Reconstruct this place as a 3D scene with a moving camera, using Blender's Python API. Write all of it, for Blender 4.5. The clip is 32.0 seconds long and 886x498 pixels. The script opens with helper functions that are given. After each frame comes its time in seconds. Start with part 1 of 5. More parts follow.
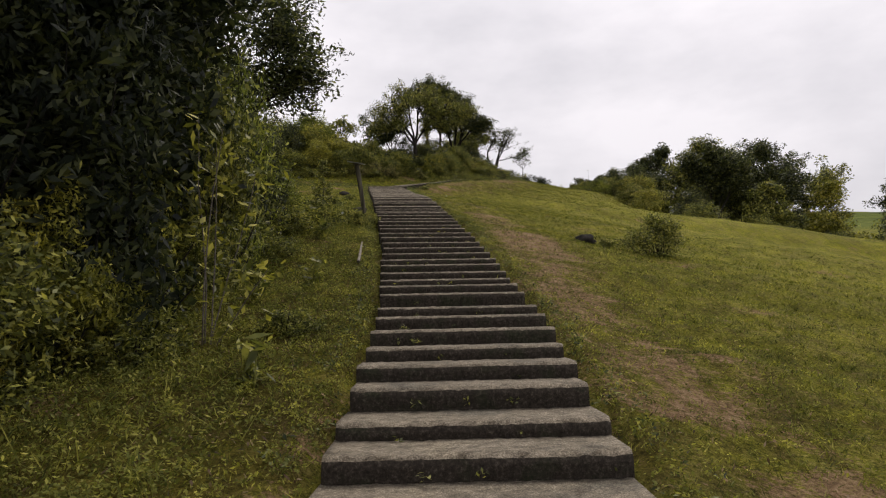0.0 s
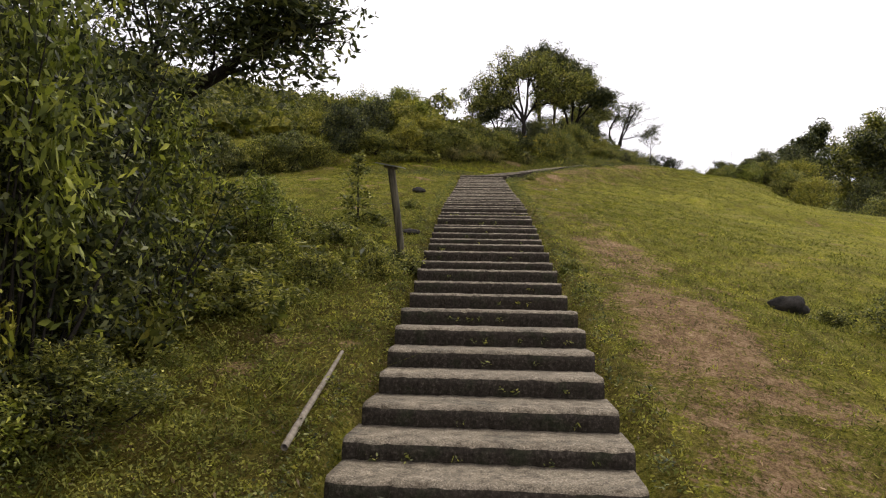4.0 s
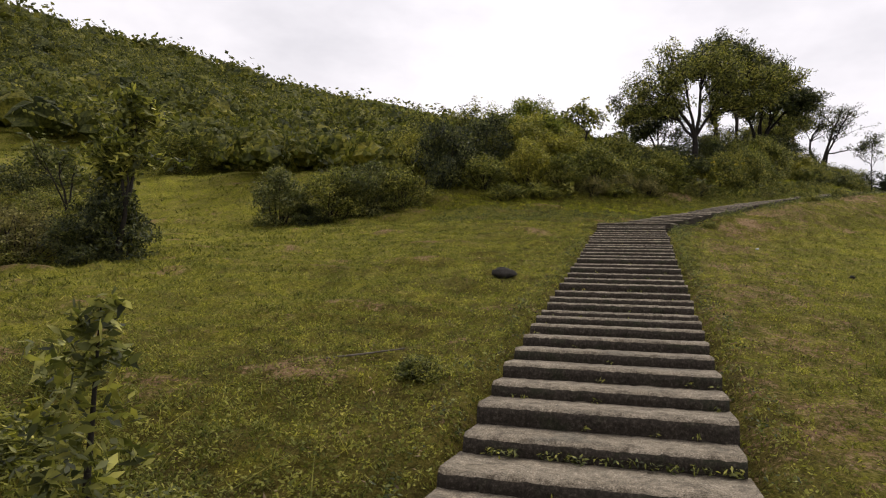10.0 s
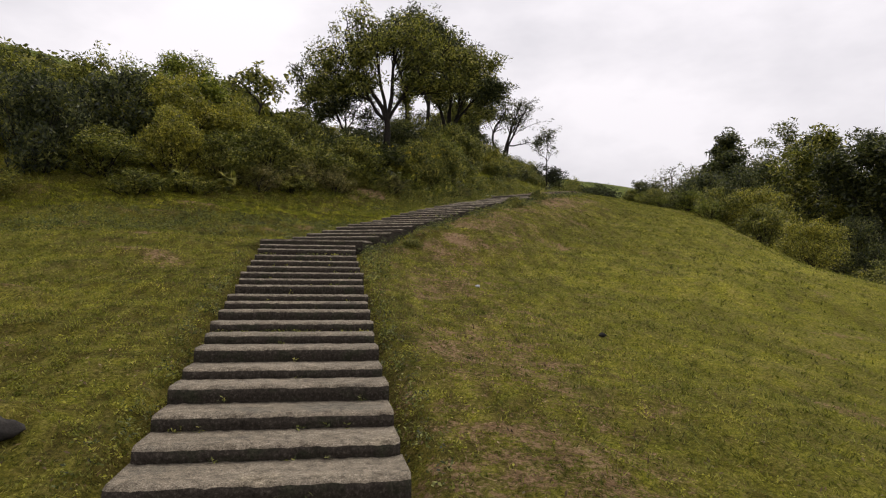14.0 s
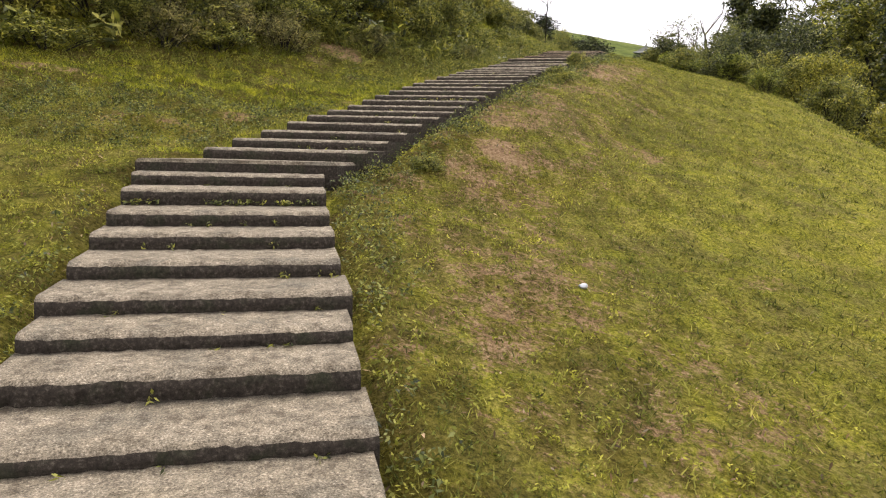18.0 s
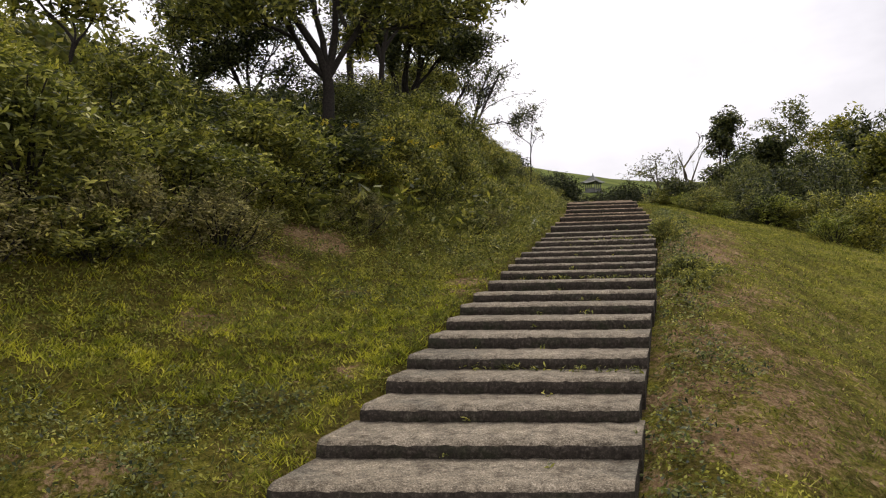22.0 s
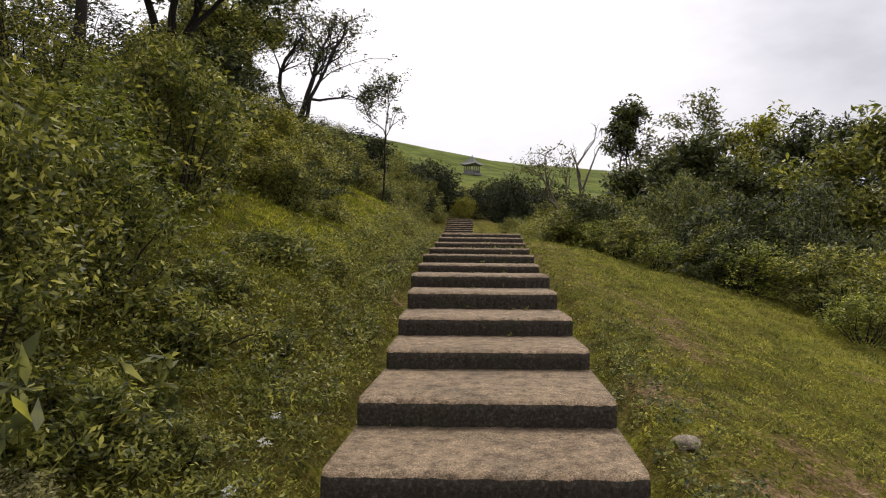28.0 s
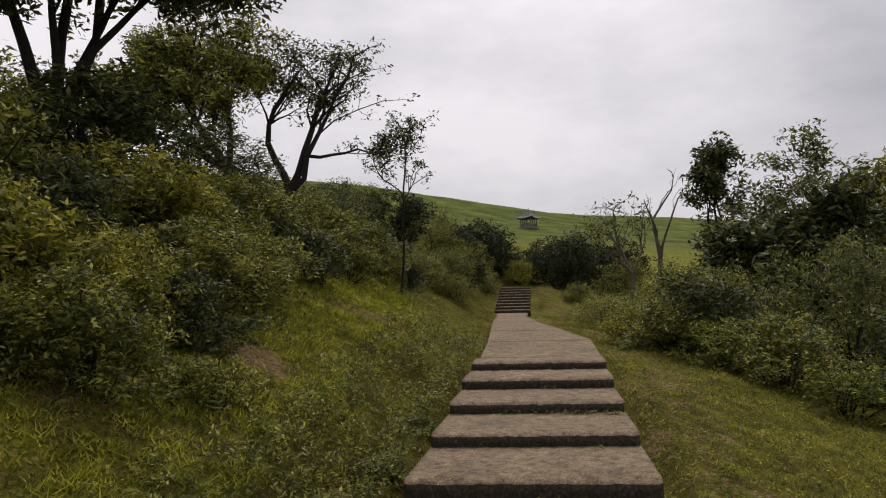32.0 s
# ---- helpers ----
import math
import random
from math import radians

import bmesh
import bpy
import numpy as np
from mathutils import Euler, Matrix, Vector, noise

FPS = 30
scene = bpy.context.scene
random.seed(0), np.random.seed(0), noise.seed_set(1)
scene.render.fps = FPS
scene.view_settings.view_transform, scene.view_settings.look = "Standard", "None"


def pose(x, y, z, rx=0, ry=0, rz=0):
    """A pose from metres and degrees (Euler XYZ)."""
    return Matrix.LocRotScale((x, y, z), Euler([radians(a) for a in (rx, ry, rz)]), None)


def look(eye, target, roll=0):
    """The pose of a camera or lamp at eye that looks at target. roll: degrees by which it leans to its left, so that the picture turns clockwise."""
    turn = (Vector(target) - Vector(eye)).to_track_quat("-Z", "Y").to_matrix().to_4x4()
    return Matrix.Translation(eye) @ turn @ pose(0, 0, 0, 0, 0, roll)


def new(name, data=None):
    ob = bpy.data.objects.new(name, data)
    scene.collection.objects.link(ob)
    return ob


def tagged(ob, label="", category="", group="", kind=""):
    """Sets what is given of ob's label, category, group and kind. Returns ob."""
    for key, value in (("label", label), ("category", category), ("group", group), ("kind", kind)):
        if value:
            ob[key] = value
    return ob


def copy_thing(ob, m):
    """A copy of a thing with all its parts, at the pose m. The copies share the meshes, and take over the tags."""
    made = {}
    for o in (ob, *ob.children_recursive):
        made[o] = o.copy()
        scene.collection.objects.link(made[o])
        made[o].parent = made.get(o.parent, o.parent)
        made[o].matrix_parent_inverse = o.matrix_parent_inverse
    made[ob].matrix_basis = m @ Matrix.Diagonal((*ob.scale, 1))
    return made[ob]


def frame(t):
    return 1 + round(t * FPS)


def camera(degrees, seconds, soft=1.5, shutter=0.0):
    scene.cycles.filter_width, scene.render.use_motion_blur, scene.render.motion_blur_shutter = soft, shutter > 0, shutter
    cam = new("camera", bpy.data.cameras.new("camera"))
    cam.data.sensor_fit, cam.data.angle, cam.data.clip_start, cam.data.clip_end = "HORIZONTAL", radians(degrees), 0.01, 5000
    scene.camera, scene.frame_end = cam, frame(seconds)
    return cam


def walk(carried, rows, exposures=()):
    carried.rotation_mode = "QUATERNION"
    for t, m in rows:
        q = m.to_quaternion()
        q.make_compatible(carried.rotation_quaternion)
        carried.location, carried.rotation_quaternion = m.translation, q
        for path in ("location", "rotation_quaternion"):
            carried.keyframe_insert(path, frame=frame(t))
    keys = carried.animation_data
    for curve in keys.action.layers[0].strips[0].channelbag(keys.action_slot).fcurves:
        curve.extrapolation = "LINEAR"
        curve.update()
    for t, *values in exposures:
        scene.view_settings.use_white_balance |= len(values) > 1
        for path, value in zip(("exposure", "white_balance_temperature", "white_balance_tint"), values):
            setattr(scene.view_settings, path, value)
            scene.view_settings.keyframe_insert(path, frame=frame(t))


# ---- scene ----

cam = camera(64.9, 32.0, soft=1.15)
PATH = [
    (0, (-0.661, -10.464, -1.598), (-0.43, -8.491, -1.362), -1.3),
    (0.5, (-0.518, -9.825, -1.434), (-0.429, -7.836, -1.249), -1.1),
    (1, (-0.37, -9.208, -1.102), (-0.199, -7.225, -0.909), 0.2),
    (1.5, (-0.154, -8.556, -0.909), (-0.071, -6.565, -0.741), 0.2),
    (2, (-0.042, -7.781, -0.649), (-0.058, -5.79, -0.466), 1.2),
    (2.5, (0.085, -7.075, -0.518), (0.079, -5.083, -0.34), 1.3),
    (4.5, (0.369, -4.23, 0.322), (0.254, -2.24, 0.486), 1.1),
    (5, (0.444, -3.567, 0.472), (0.378, -1.581, 0.697), 1.0),
    (5.5, (0.492, -2.864, 0.713), (0.339, -0.88, 0.914), 2.1),
    (6, (0.511, -2.204, 0.945), (0.436, -0.214, 1.135), 0.4),
    (6.5, (0.599, -1.52, 1.101), (0.572, 0.467, 1.328), 1.2),
    (7, (0.641, -0.796, 1.255), (0.668, 1.195, 1.448), 0.8),
    (7.5, (0.684, -0.12, 1.449), (0.725, 1.872, 1.624), 2.1),
    (8, (0.712, 0.593, 1.665), (0.703, 2.588, 1.802), 1.7),
    (8.5, (0.69, 1.284, 1.913), (0.702, 3.276, 2.1), 0.4),
    (9, (0.687, 1.934, 2.047), (0.496, 3.91, 2.296), 0.4),
    (9.5, (0.625, 2.517, 2.243), (0.212, 4.458, 2.496), 2.4),
    (10, (0.632, 3.25, 2.447), (0.089, 5.164, 2.65), 2.4),
    (10.5, (0.653, 3.844, 2.656), (-0.223, 5.625, 2.9), 2.4),
    (11, (0.541, 4.44, 2.836), (-0.476, 6.145, 3.073), 0.6),
    (11.5, (0.495, 5.23, 2.963), (-0.405, 7.006, 3.15), 1.1),
    (12, (0.564, 5.905, 3.203), (-0.106, 7.785, 3.322), 2.2),
    (12.5, (0.551, 6.546, 3.448), (0.293, 8.52, 3.636), 1.0),
    (13, (0.633, 7.228, 3.584), (0.641, 9.216, 3.801), -0.4),
    (13.5, (0.702, 7.877, 3.696), (0.83, 9.864, 3.882), 0.2),
    (14, (0.739, 8.482, 3.93), (1.067, 10.449, 4.08), 0.2),
    (14.5, (0.784, 9.142, 4.06), (1.045, 11.121, 4.177), 1.1),
    (16.5, (0.763, 11.95, 4.791), (1.057, 13.928, 4.744), 2.4),
    (17, (0.738, 12.64, 4.934), (1.047, 14.616, 4.954), 0.3),
    (17.5, (0.754, 13.349, 5.04), (1.133, 15.312, 4.959), -2.2),
    (18, (0.854, 14.042, 5.083), (1.301, 15.972, 4.807), 1.5),
    (18.5, (0.944, 14.685, 5.212), (1.501, 16.598, 5.031), 0.8),
    (19, (0.936, 15.383, 5.424), (1.557, 17.284, 5.427), -1.9),
    (19.5, (0.97, 16.06, 5.598), (1.452, 18.0, 5.635), -0.6),
    (20, (0.877, 16.69, 5.756), (1.325, 18.637, 5.855), -0.9),
    (20.5, (0.895, 17.326, 5.902), (1.347, 19.269, 6.041), 1.0),
    (21, (0.938, 18.023, 6.077), (1.343, 19.981, 6.131), 3.1),
    (21.5, (0.926, 18.755, 6.234), (1.343, 20.71, 6.278), 1.4),
    (22, (0.996, 19.41, 6.344), (1.577, 21.322, 6.437), -1.0),
    (22.5, (1.13, 19.994, 6.434), (1.844, 21.861, 6.503), -1.9),
    (23, (1.304, 20.605, 6.663), (2.104, 22.437, 6.641), -1.2),
    (23.5, (1.58, 21.236, 6.783), (2.39, 23.064, 6.782), -2.0),
    (24, (1.84, 21.902, 6.968), (2.72, 23.696, 7.049), -1.5),
    (24.5, (2.234, 22.465, 7.168), (3.121, 24.255, 7.28), 0.4),
    (25, (2.608, 22.934, 7.374), (3.464, 24.741, 7.43), -1.2),
    (25.5, (2.976, 23.485, 7.576), (3.864, 25.277, 7.604), -1.9),
    (26, (3.415, 24.015, 7.659), (4.383, 25.765, 7.717), -2.5),
    (26.5, (3.814, 24.614, 7.74), (4.803, 26.352, 7.782), -3.1),
    (28.5, (5.661, 27.403, 8.485), (6.548, 29.196, 8.459), 1.6),
    (29, (6.063, 27.958, 8.595), (6.93, 29.758, 8.514), 0.8),
    (29.5, (6.335, 28.606, 8.805), (7.242, 30.388, 8.828), -2.8),
    (30, (6.768, 29.215, 8.882), (7.69, 30.987, 8.989), -1.9),
    (30.5, (7.092, 29.799, 8.994), (7.987, 31.583, 9.111), 0.1),
    (31, (7.320, 30.324, 9.259), (8.159, 32.138, 9.343), -1.9),
    (31.5, (7.645, 30.863, 9.262), (8.462, 32.674, 9.492), -2.6),
    (32, (7.988, 31.482, 9.386), (8.735, 33.329, 9.560), -1.3),
]
EXPOSURES = [(0, -0.1), (1, 0.05), (2, 0.22), (5, 0.38), (6, 0.08), (8, 0.05), (9, -0.12), (10, 0.1), (11, 0.45), (12, 0.66), (12.5, 0.35), (13, 0.05), (14, -0.03), (16.5, 0.4), (17, 0.55), (18, 1.0), (19, 0.9), (20, 0.57), (21, 0.2), (22, 0.28), (24, 0.38), (25, 0.0), (26, 0.03), (26.5, 0.05), (28.5, 0.4), (29, 0.42), (29.5, 0.25), (30, 0.05), (32, -0.24)]
walk(cam, [(t, look(eye, target, roll)) for t, eye, target, roll in PATH], [(t, stops, 6600, 15) for t, stops in EXPOSURES])

# ---- light ----
world = bpy.data.worlds.new("overcast")
scene.world = world
world.use_nodes = True
wt = world.node_tree
wt.nodes.clear()


def wnode(kind, **inputs):
    n = wt.nodes.new(kind)
    for k, v in inputs.items():
        n.inputs[k.replace("_", " ")].default_value = v
    return n


sky = wnode("ShaderNodeTexSky")
sky.sky_type, sky.sun_disc = "NISHITA", False
sky.sun_elevation, sky.sun_rotation = radians(52), radians(28)
coord = wnode("ShaderNodeTexCoord")
stretch = wnode("ShaderNodeMapping", Scale=(1.0, 1.0, 2.2))
cloud = wnode("ShaderNodeTexNoise", Scale=1.7, Detail=6.0, Roughness=0.55)
ramp = wnode("ShaderNodeValToRGB")
ramp.color_ramp.elements[0].position, ramp.color_ramp.elements[1].position = 0.32, 0.66
ramp.color_ramp.elements[0].color, ramp.color_ramp.elements[1].color = (0.54, 0.55, 0.585, 1), (1.03, 1.02, 1.04, 1)
mix = wnode("ShaderNodeMixRGB", Fac=0.94)
back = wnode("ShaderNodeBackground", Strength=1.0)
dim = wnode("ShaderNodeMixRGB", Fac=1.0, Color2=(0.1, 0.1, 0.1, 1))
dim.blend_type = "MULTIPLY"
wout = wnode("ShaderNodeOutputWorld")
level = wnode("ShaderNodeSeparateXYZ")
zenith = wnode("ShaderNodeMapRange", From_Min=0.0, From_Max=1.0, To_Min=0.81, To_Max=1.44)
dome_mix = wnode("ShaderNodeMixRGB", Fac=1.0)
dome_mix.blend_type = "MULTIPLY"
for a, b in ((coord.outputs["Generated"], level.inputs[0]), (level.outputs["Z"], zenith.inputs["Value"]), (zenith.outputs[0], dome_mix.inputs["Color2"]), (ramp.outputs["Color"], dome_mix.inputs["Color1"]),
             (coord.outputs["Generated"], stretch.inputs["Vector"]), (stretch.outputs[0], cloud.inputs["Vector"]),
             (cloud.outputs["Fac"], ramp.inputs["Fac"]), (sky.outputs[0], dim.inputs["Color1"]), (dim.outputs[0], mix.inputs["Color1"]),
             (dome_mix.outputs[0], mix.inputs["Color2"]), (mix.outputs[0], back.inputs["Color"]), (back.outputs[0], wout.inputs["Surface"])):
    wt.links.new(a, b)
sun = new("sun", bpy.data.lights.new("sun", "SUN"))
sun.data.energy, sun.data.angle, sun.data.color = 1.6, radians(30), (1.0, 0.96, 0.88)
sun.matrix_world = look((0, 0, 60), (-18, -33, 12))


# ---- materials ----
def material(name, rough=0.85, gloss=0.3):
    m = bpy.data.materials.new(name)
    m.use_nodes = True
    b = m.node_tree.nodes["Principled BSDF"]
    b.inputs["Roughness"].default_value = rough
    b.inputs["Specular IOR Level"].default_value = gloss
    return m, m.node_tree, b


def add(nt, kind, **inputs):
    n = nt.nodes.new(kind)
    for k, v in inputs.items():
        n.inputs[k.replace("_", " ")].default_value = v
    return n


def ramped(nt, source, stops):
    r = nt.nodes.new("ShaderNodeValToRGB")
    while len(r.color_ramp.elements) < len(stops):
        r.color_ramp.elements.new(0.5)
    for e, (p, c) in zip(r.color_ramp.elements, stops):
        e.position, e.color = p, (*c, 1)
    nt.links.new(source, r.inputs["Fac"])
    return r.outputs["Color"]


def blend(nt, fac, a, b, kind="MIX"):
    n = nt.nodes.new("ShaderNodeMixRGB")
    n.blend_type = kind
    for socket, value in ((n.inputs["Fac"], fac), (n.inputs["Color1"], a), (n.inputs["Color2"], b)):
        if isinstance(value, bpy.types.NodeSocket):
            nt.links.new(value, socket)
        elif isinstance(value, tuple):
            socket.default_value = (*value, 1)
        else:
            socket.default_value = value
    return n.outputs[0]


def noisy(nt, scale, detail=4.0, rough=0.6, where=None):
    n = add(nt, "ShaderNodeTexNoise", Scale=scale, Detail=detail, Roughness=rough)
    if where is None:
        where = nt.nodes.new("ShaderNodeNewGeometry").outputs["Position"]
    nt.links.new(where, n.inputs["Vector"])
    return n.outputs["Fac"]


def bumped(nt, b, height, strength=0.4, distance=0.02):
    n = add(nt, "ShaderNodeBump", Strength=strength, Distance=distance)
    nt.links.new(height, n.inputs["Height"])
    nt.links.new(n.outputs[0], b.inputs["Normal"])


def soil_and_turf():
    m, nt, b = material("turf", 1.0, 0.05)
    fine, tuft, mid, big = noisy(nt, 62, 4, 0.8), noisy(nt, 23, 5, 0.8), noisy(nt, 3.6, 6, 0.7), noisy(nt, 0.5, 4)
    grain = blend(nt, 0.6, fine, tuft)
    green = ramped(nt, grain, [(0.37, (0.022, 0.024, 0.008)), (0.46, (0.114, 0.119, 0.014)), (0.54, (0.238, 0.234, 0.023)), (0.65, (0.43, 0.40, 0.060))])
    dry = ramped(nt, grain, [(0.36, (0.034, 0.027, 0.013)), (0.5, (0.158, 0.130, 0.045)), (0.66, (0.35, 0.295, 0.125))])
    earth = ramped(nt, blend(nt, 0.3, grain, mid), [(0.36, (0.030, 0.021, 0.013)), (0.46, (0.150, 0.092, 0.050)), (0.54, (0.285, 0.182, 0.105)), (0.66, (0.52, 0.385, 0.25))])
    turf = blend(nt, ramped(nt, blend(nt, 0.5, mid, tuft), [(0.46, (0, 0, 0)), (0.60, (0.66, 0.66, 0.66))]), green, dry)
    turf = blend(nt, ramped(nt, noisy(nt, 0.9, 5, 0.65), [(0.46, (0, 0, 0)), (0.64, (0.36, 0.36, 0.36))]), turf, dry)
    turf = blend(nt, 1.0, turf, ramped(nt, noisy(nt, 1.6, 3), [(0.3, (0.72, 0.74, 0.74)), (0.7, (1.22, 1.19, 1.08))]), "MULTIPLY")
    turf = blend(nt, 1.0, turf, ramped(nt, big, [(0.35, (0.80, 0.80, 0.75)), (0.65, (1.15, 1.15, 1.1))]), "MULTIPLY")
    axes = nt.nodes.new("ShaderNodeSeparateXYZ")
    nt.links.new(nt.nodes.new("ShaderNodeNewGeometry").outputs["Position"], axes.inputs[0])
    lush = add(nt, "ShaderNodeMapRange", From_Min=90.0, From_Max=150.0)
    nt.links.new(axes.outputs["Y"], lush.inputs["Value"])
    pasture = ramped(nt, noisy(nt, 0.12, 6, 0.7), [(0.35, (0.040, 0.054, 0.011)), (0.5, (0.080, 0.102, 0.018)), (0.65, (0.135, 0.150, 0.030))])
    turf = blend(nt, lush.outputs[0], turf, pasture)
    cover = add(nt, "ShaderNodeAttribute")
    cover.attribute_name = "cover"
    # Turf under plants: mixed with dry tones, then darkened to about half.
    covered_turf = blend(nt, 1.0, blend(nt, 0.4, turf, dry), (0.50, 0.46, 0.41), "MULTIPLY")
    turf = blend(nt, cover.outputs["Fac"], turf, covered_turf)
    wear = add(nt, "ShaderNodeAttribute")
    wear.attribute_name = "wear"
    crumb = ramped(nt, blend(nt, 0.6, noisy(nt, 4.2, 4, 0.7), noisy(nt, 21, 5, 0.85)), [(0.36, (0, 0, 0)), (0.64, (1, 1, 1))])
    trod = ramped(nt, blend(nt, 0.6, wear.outputs["Fac"], crumb), [(0.49, (0, 0, 0)), (0.62, (0.9, 0.9, 0.9))])
    nt.links.new(blend(nt, trod, turf, earth), b.inputs["Base Color"])
    bumped(nt, b, blend(nt, 0.5, grain, mid), 1.0, 0.09)
    return m


def concrete(name="weathered_concrete", tint=(1, 1, 1)):
    m, nt, b = material(name, 0.92, 0.25)
    fine, mid, big = blend(nt, 0.6, noisy(nt, 40, 6, 0.85), noisy(nt, 115, 2, 0.7)), noisy(nt, 11, 6, 0.75), noisy(nt, 1.6, 5)
    base = ramped(nt, fine, [(0.36, (0.060, 0.051, 0.038)), (0.46, (0.160, 0.137, 0.101)), (0.54, (0.232, 0.202, 0.151)), (0.64, (0.43, 0.382, 0.30))])
    dirt = ramped(nt, mid, [(0.36, (0.46, 0.43, 0.39)), (0.48, (0.88, 0.87, 0.85)), (0.62, (1.28, 1.26, 1.24))])
    tone = ramped(nt, big, [(0.34, (0.66, 0.67, 0.67)), (0.46, (0.91, 0.88, 0.84)), (0.56, (0.98, 0.96, 0.94)), (0.68, (1.1, 1.07, 1.0))])
    nt.links.new(blend(nt, 1.0, blend(nt, 1.0, blend(nt, 1.0, base, dirt, "MULTIPLY"), tone, "MULTIPLY"), tint, "MULTIPLY"), b.inputs["Base Color"])
    bumped(nt, b, blend(nt, 0.5, fine, mid), 0.8, 0.022)
    return m


def foliage(name, dark, mid, light, rough=0.55, gloss=0.3, grove=1.1, low=(0.72, 0.76, 0.7), high=(1.18, 1.12, 1.0)):
    m, nt, b = material(name, rough, gloss)
    dark, mid, light = ((r, g, 1.2 * c + 0.004) for r, g, c in (dark, mid, light))
    info = nt.nodes.new("ShaderNodeNewGeometry").outputs["Random Per Island"]
    leaf = ramped(nt, info, [(0.0, dark), (0.55, mid), (1.0, light)])
    patch = ramped(nt, noisy(nt, grove, 3), [(0.3, low), (0.7, high)])
    shoot = ramped(nt, noisy(nt, 5.5, 2), [(0.36, (0.5, 0.54, 0.55)), (0.5, (0.95, 0.95, 0.95)), (0.66, (1.5, 1.42, 1.28))])
    colour = blend(nt, 1.0, blend(nt, 1.0, leaf, shoot, "MULTIPLY"), patch, "MULTIPLY")
    nt.links.new(colour, b.inputs["Base Color"])
    glow = add(nt, "ShaderNodeBsdfTranslucent")
    nt.links.new(blend(nt, 1.0, colour, (1.05, 1.12, 0.75), "MULTIPLY"), glow.inputs["Color"])
    both = add(nt, "ShaderNodeMixShader", Fac=0.34)
    nt.links.new(b.outputs[0], both.inputs[1])
    nt.links.new(glow.outputs[0], both.inputs[2])
    nt.links.new(both.outputs[0], nt.nodes["Material Output"].inputs["Surface"])
    return m


def bark(name, a, c):
    m, nt, b = material(name, 0.9, 0.2)
    n = noisy(nt, 22, 6, 0.7)
    nt.links.new(ramped(nt, n, [(0.3, a), (0.7, c)]), b.inputs["Base Color"])
    bumped(nt, b, n, 0.6, 0.02)
    return m


TURF, CONCRETE = soil_and_turf(), concrete()
BROWN_CONCRETE = concrete("brownish_concrete", (1.12, 0.98, 0.86))
LEAF = foliage("bush_leaves", (0.034, 0.042, 0.010), (0.158, 0.168, 0.028), (0.43, 0.41, 0.080))
LEAF_DARK = foliage("dark_leaves", (0.016, 0.022, 0.008), (0.056, 0.068, 0.019), (0.185, 0.192, 0.050))
LEAF_YELLOW = foliage("yellow_green_leaves", (0.066, 0.069, 0.010), (0.240, 0.232, 0.026), (0.46, 0.425, 0.064))
LEAF_FRESH = foliage("fresh_green_leaves", (0.050, 0.062, 0.010), (0.185, 0.215, 0.024), (0.40, 0.42, 0.065))
LEAF_GREY = foliage("grey_green_leaves", (0.046, 0.056, 0.015), (0.125, 0.138, 0.033), (0.27, 0.265, 0.08))
GRASS = foliage("grass_blades", (0.060, 0.068, 0.014), (0.196, 0.204, 0.028), (0.33, 0.315, 0.07), 0.75, 0.1, 1.6, (0.62, 0.66, 0.66), (1.3, 1.22, 1.1))
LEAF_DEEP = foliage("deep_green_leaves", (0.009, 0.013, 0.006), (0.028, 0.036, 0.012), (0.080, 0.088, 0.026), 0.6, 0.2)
HERB = foliage("herb_leaves", (0.070, 0.078, 0.016), (0.215, 0.224, 0.040), (0.31, 0.30, 0.070), 0.75, 0.1, 1.8, (0.55, 0.6, 0.6), (1.35, 1.28, 1.1))
CLOVER = foliage("ground_cover_leaves", (0.078, 0.087, 0.014), (0.248, 0.258, 0.032), (0.34, 0.335, 0.060), 0.75, 0.1, 1.6, (0.6, 0.62, 0.62), (1.3, 1.22, 1.1))
BRAMBLE = foliage("dry_bramble", (0.075, 0.066, 0.026), (0.205, 0.188, 0.068), (0.36, 0.33, 0.13), 0.8, 0.15)
BARK_DRY = bark("dry_peeled_bark", (0.13, 0.107, 0.08), (0.32, 0.28, 0.215))
BARK, BARK_PALE = bark("dark_bark", (0.010, 0.008, 0.006), (0.034, 0.028, 0.022)), bark("pale_bark", (0.06, 0.05, 0.04), (0.19, 0.165, 0.13))

# ---- lie of the land ----
PROFILE_Y = (-60, -14, -10.5, -2.3, 3.3, 7.0, 8.6, 13.2, 20.1, 21.1, 22.6, 26.0, 29.0, 31.7, 34.5, 36.5, 39.0, 56.0, 62.0, 85.0, 128.0, 176.0, 260.0, 600.0)
PROFILE_Z = (-14, -4.1, -3.15, -0.95, 0.70, 1.745, 2.18, 3.20, 4.85, 5.15, 5.50, 6.43, 7.12, 7.70, 8.20, 8.46, 8.75, 9.2, 10.4, 13.2, 20.0, 28.4, 47.0, 50.0)
CENTRE_Y = (-60, -14.0, -10.5, -7.2, -4.0, 0.0, 20.35, 20.9, 25.97, 29.0, 31.5, 34.8, 39.25, 56.6, 62.5, 90.0)
CENTRE_X = (-20, -1.6, -0.78, -0.13, 0.25, 0.42, 0.43, 0.90, 4.46, 6.50, 8.0, 9.78, 12.4, 21.3, 24.5, 40.0)
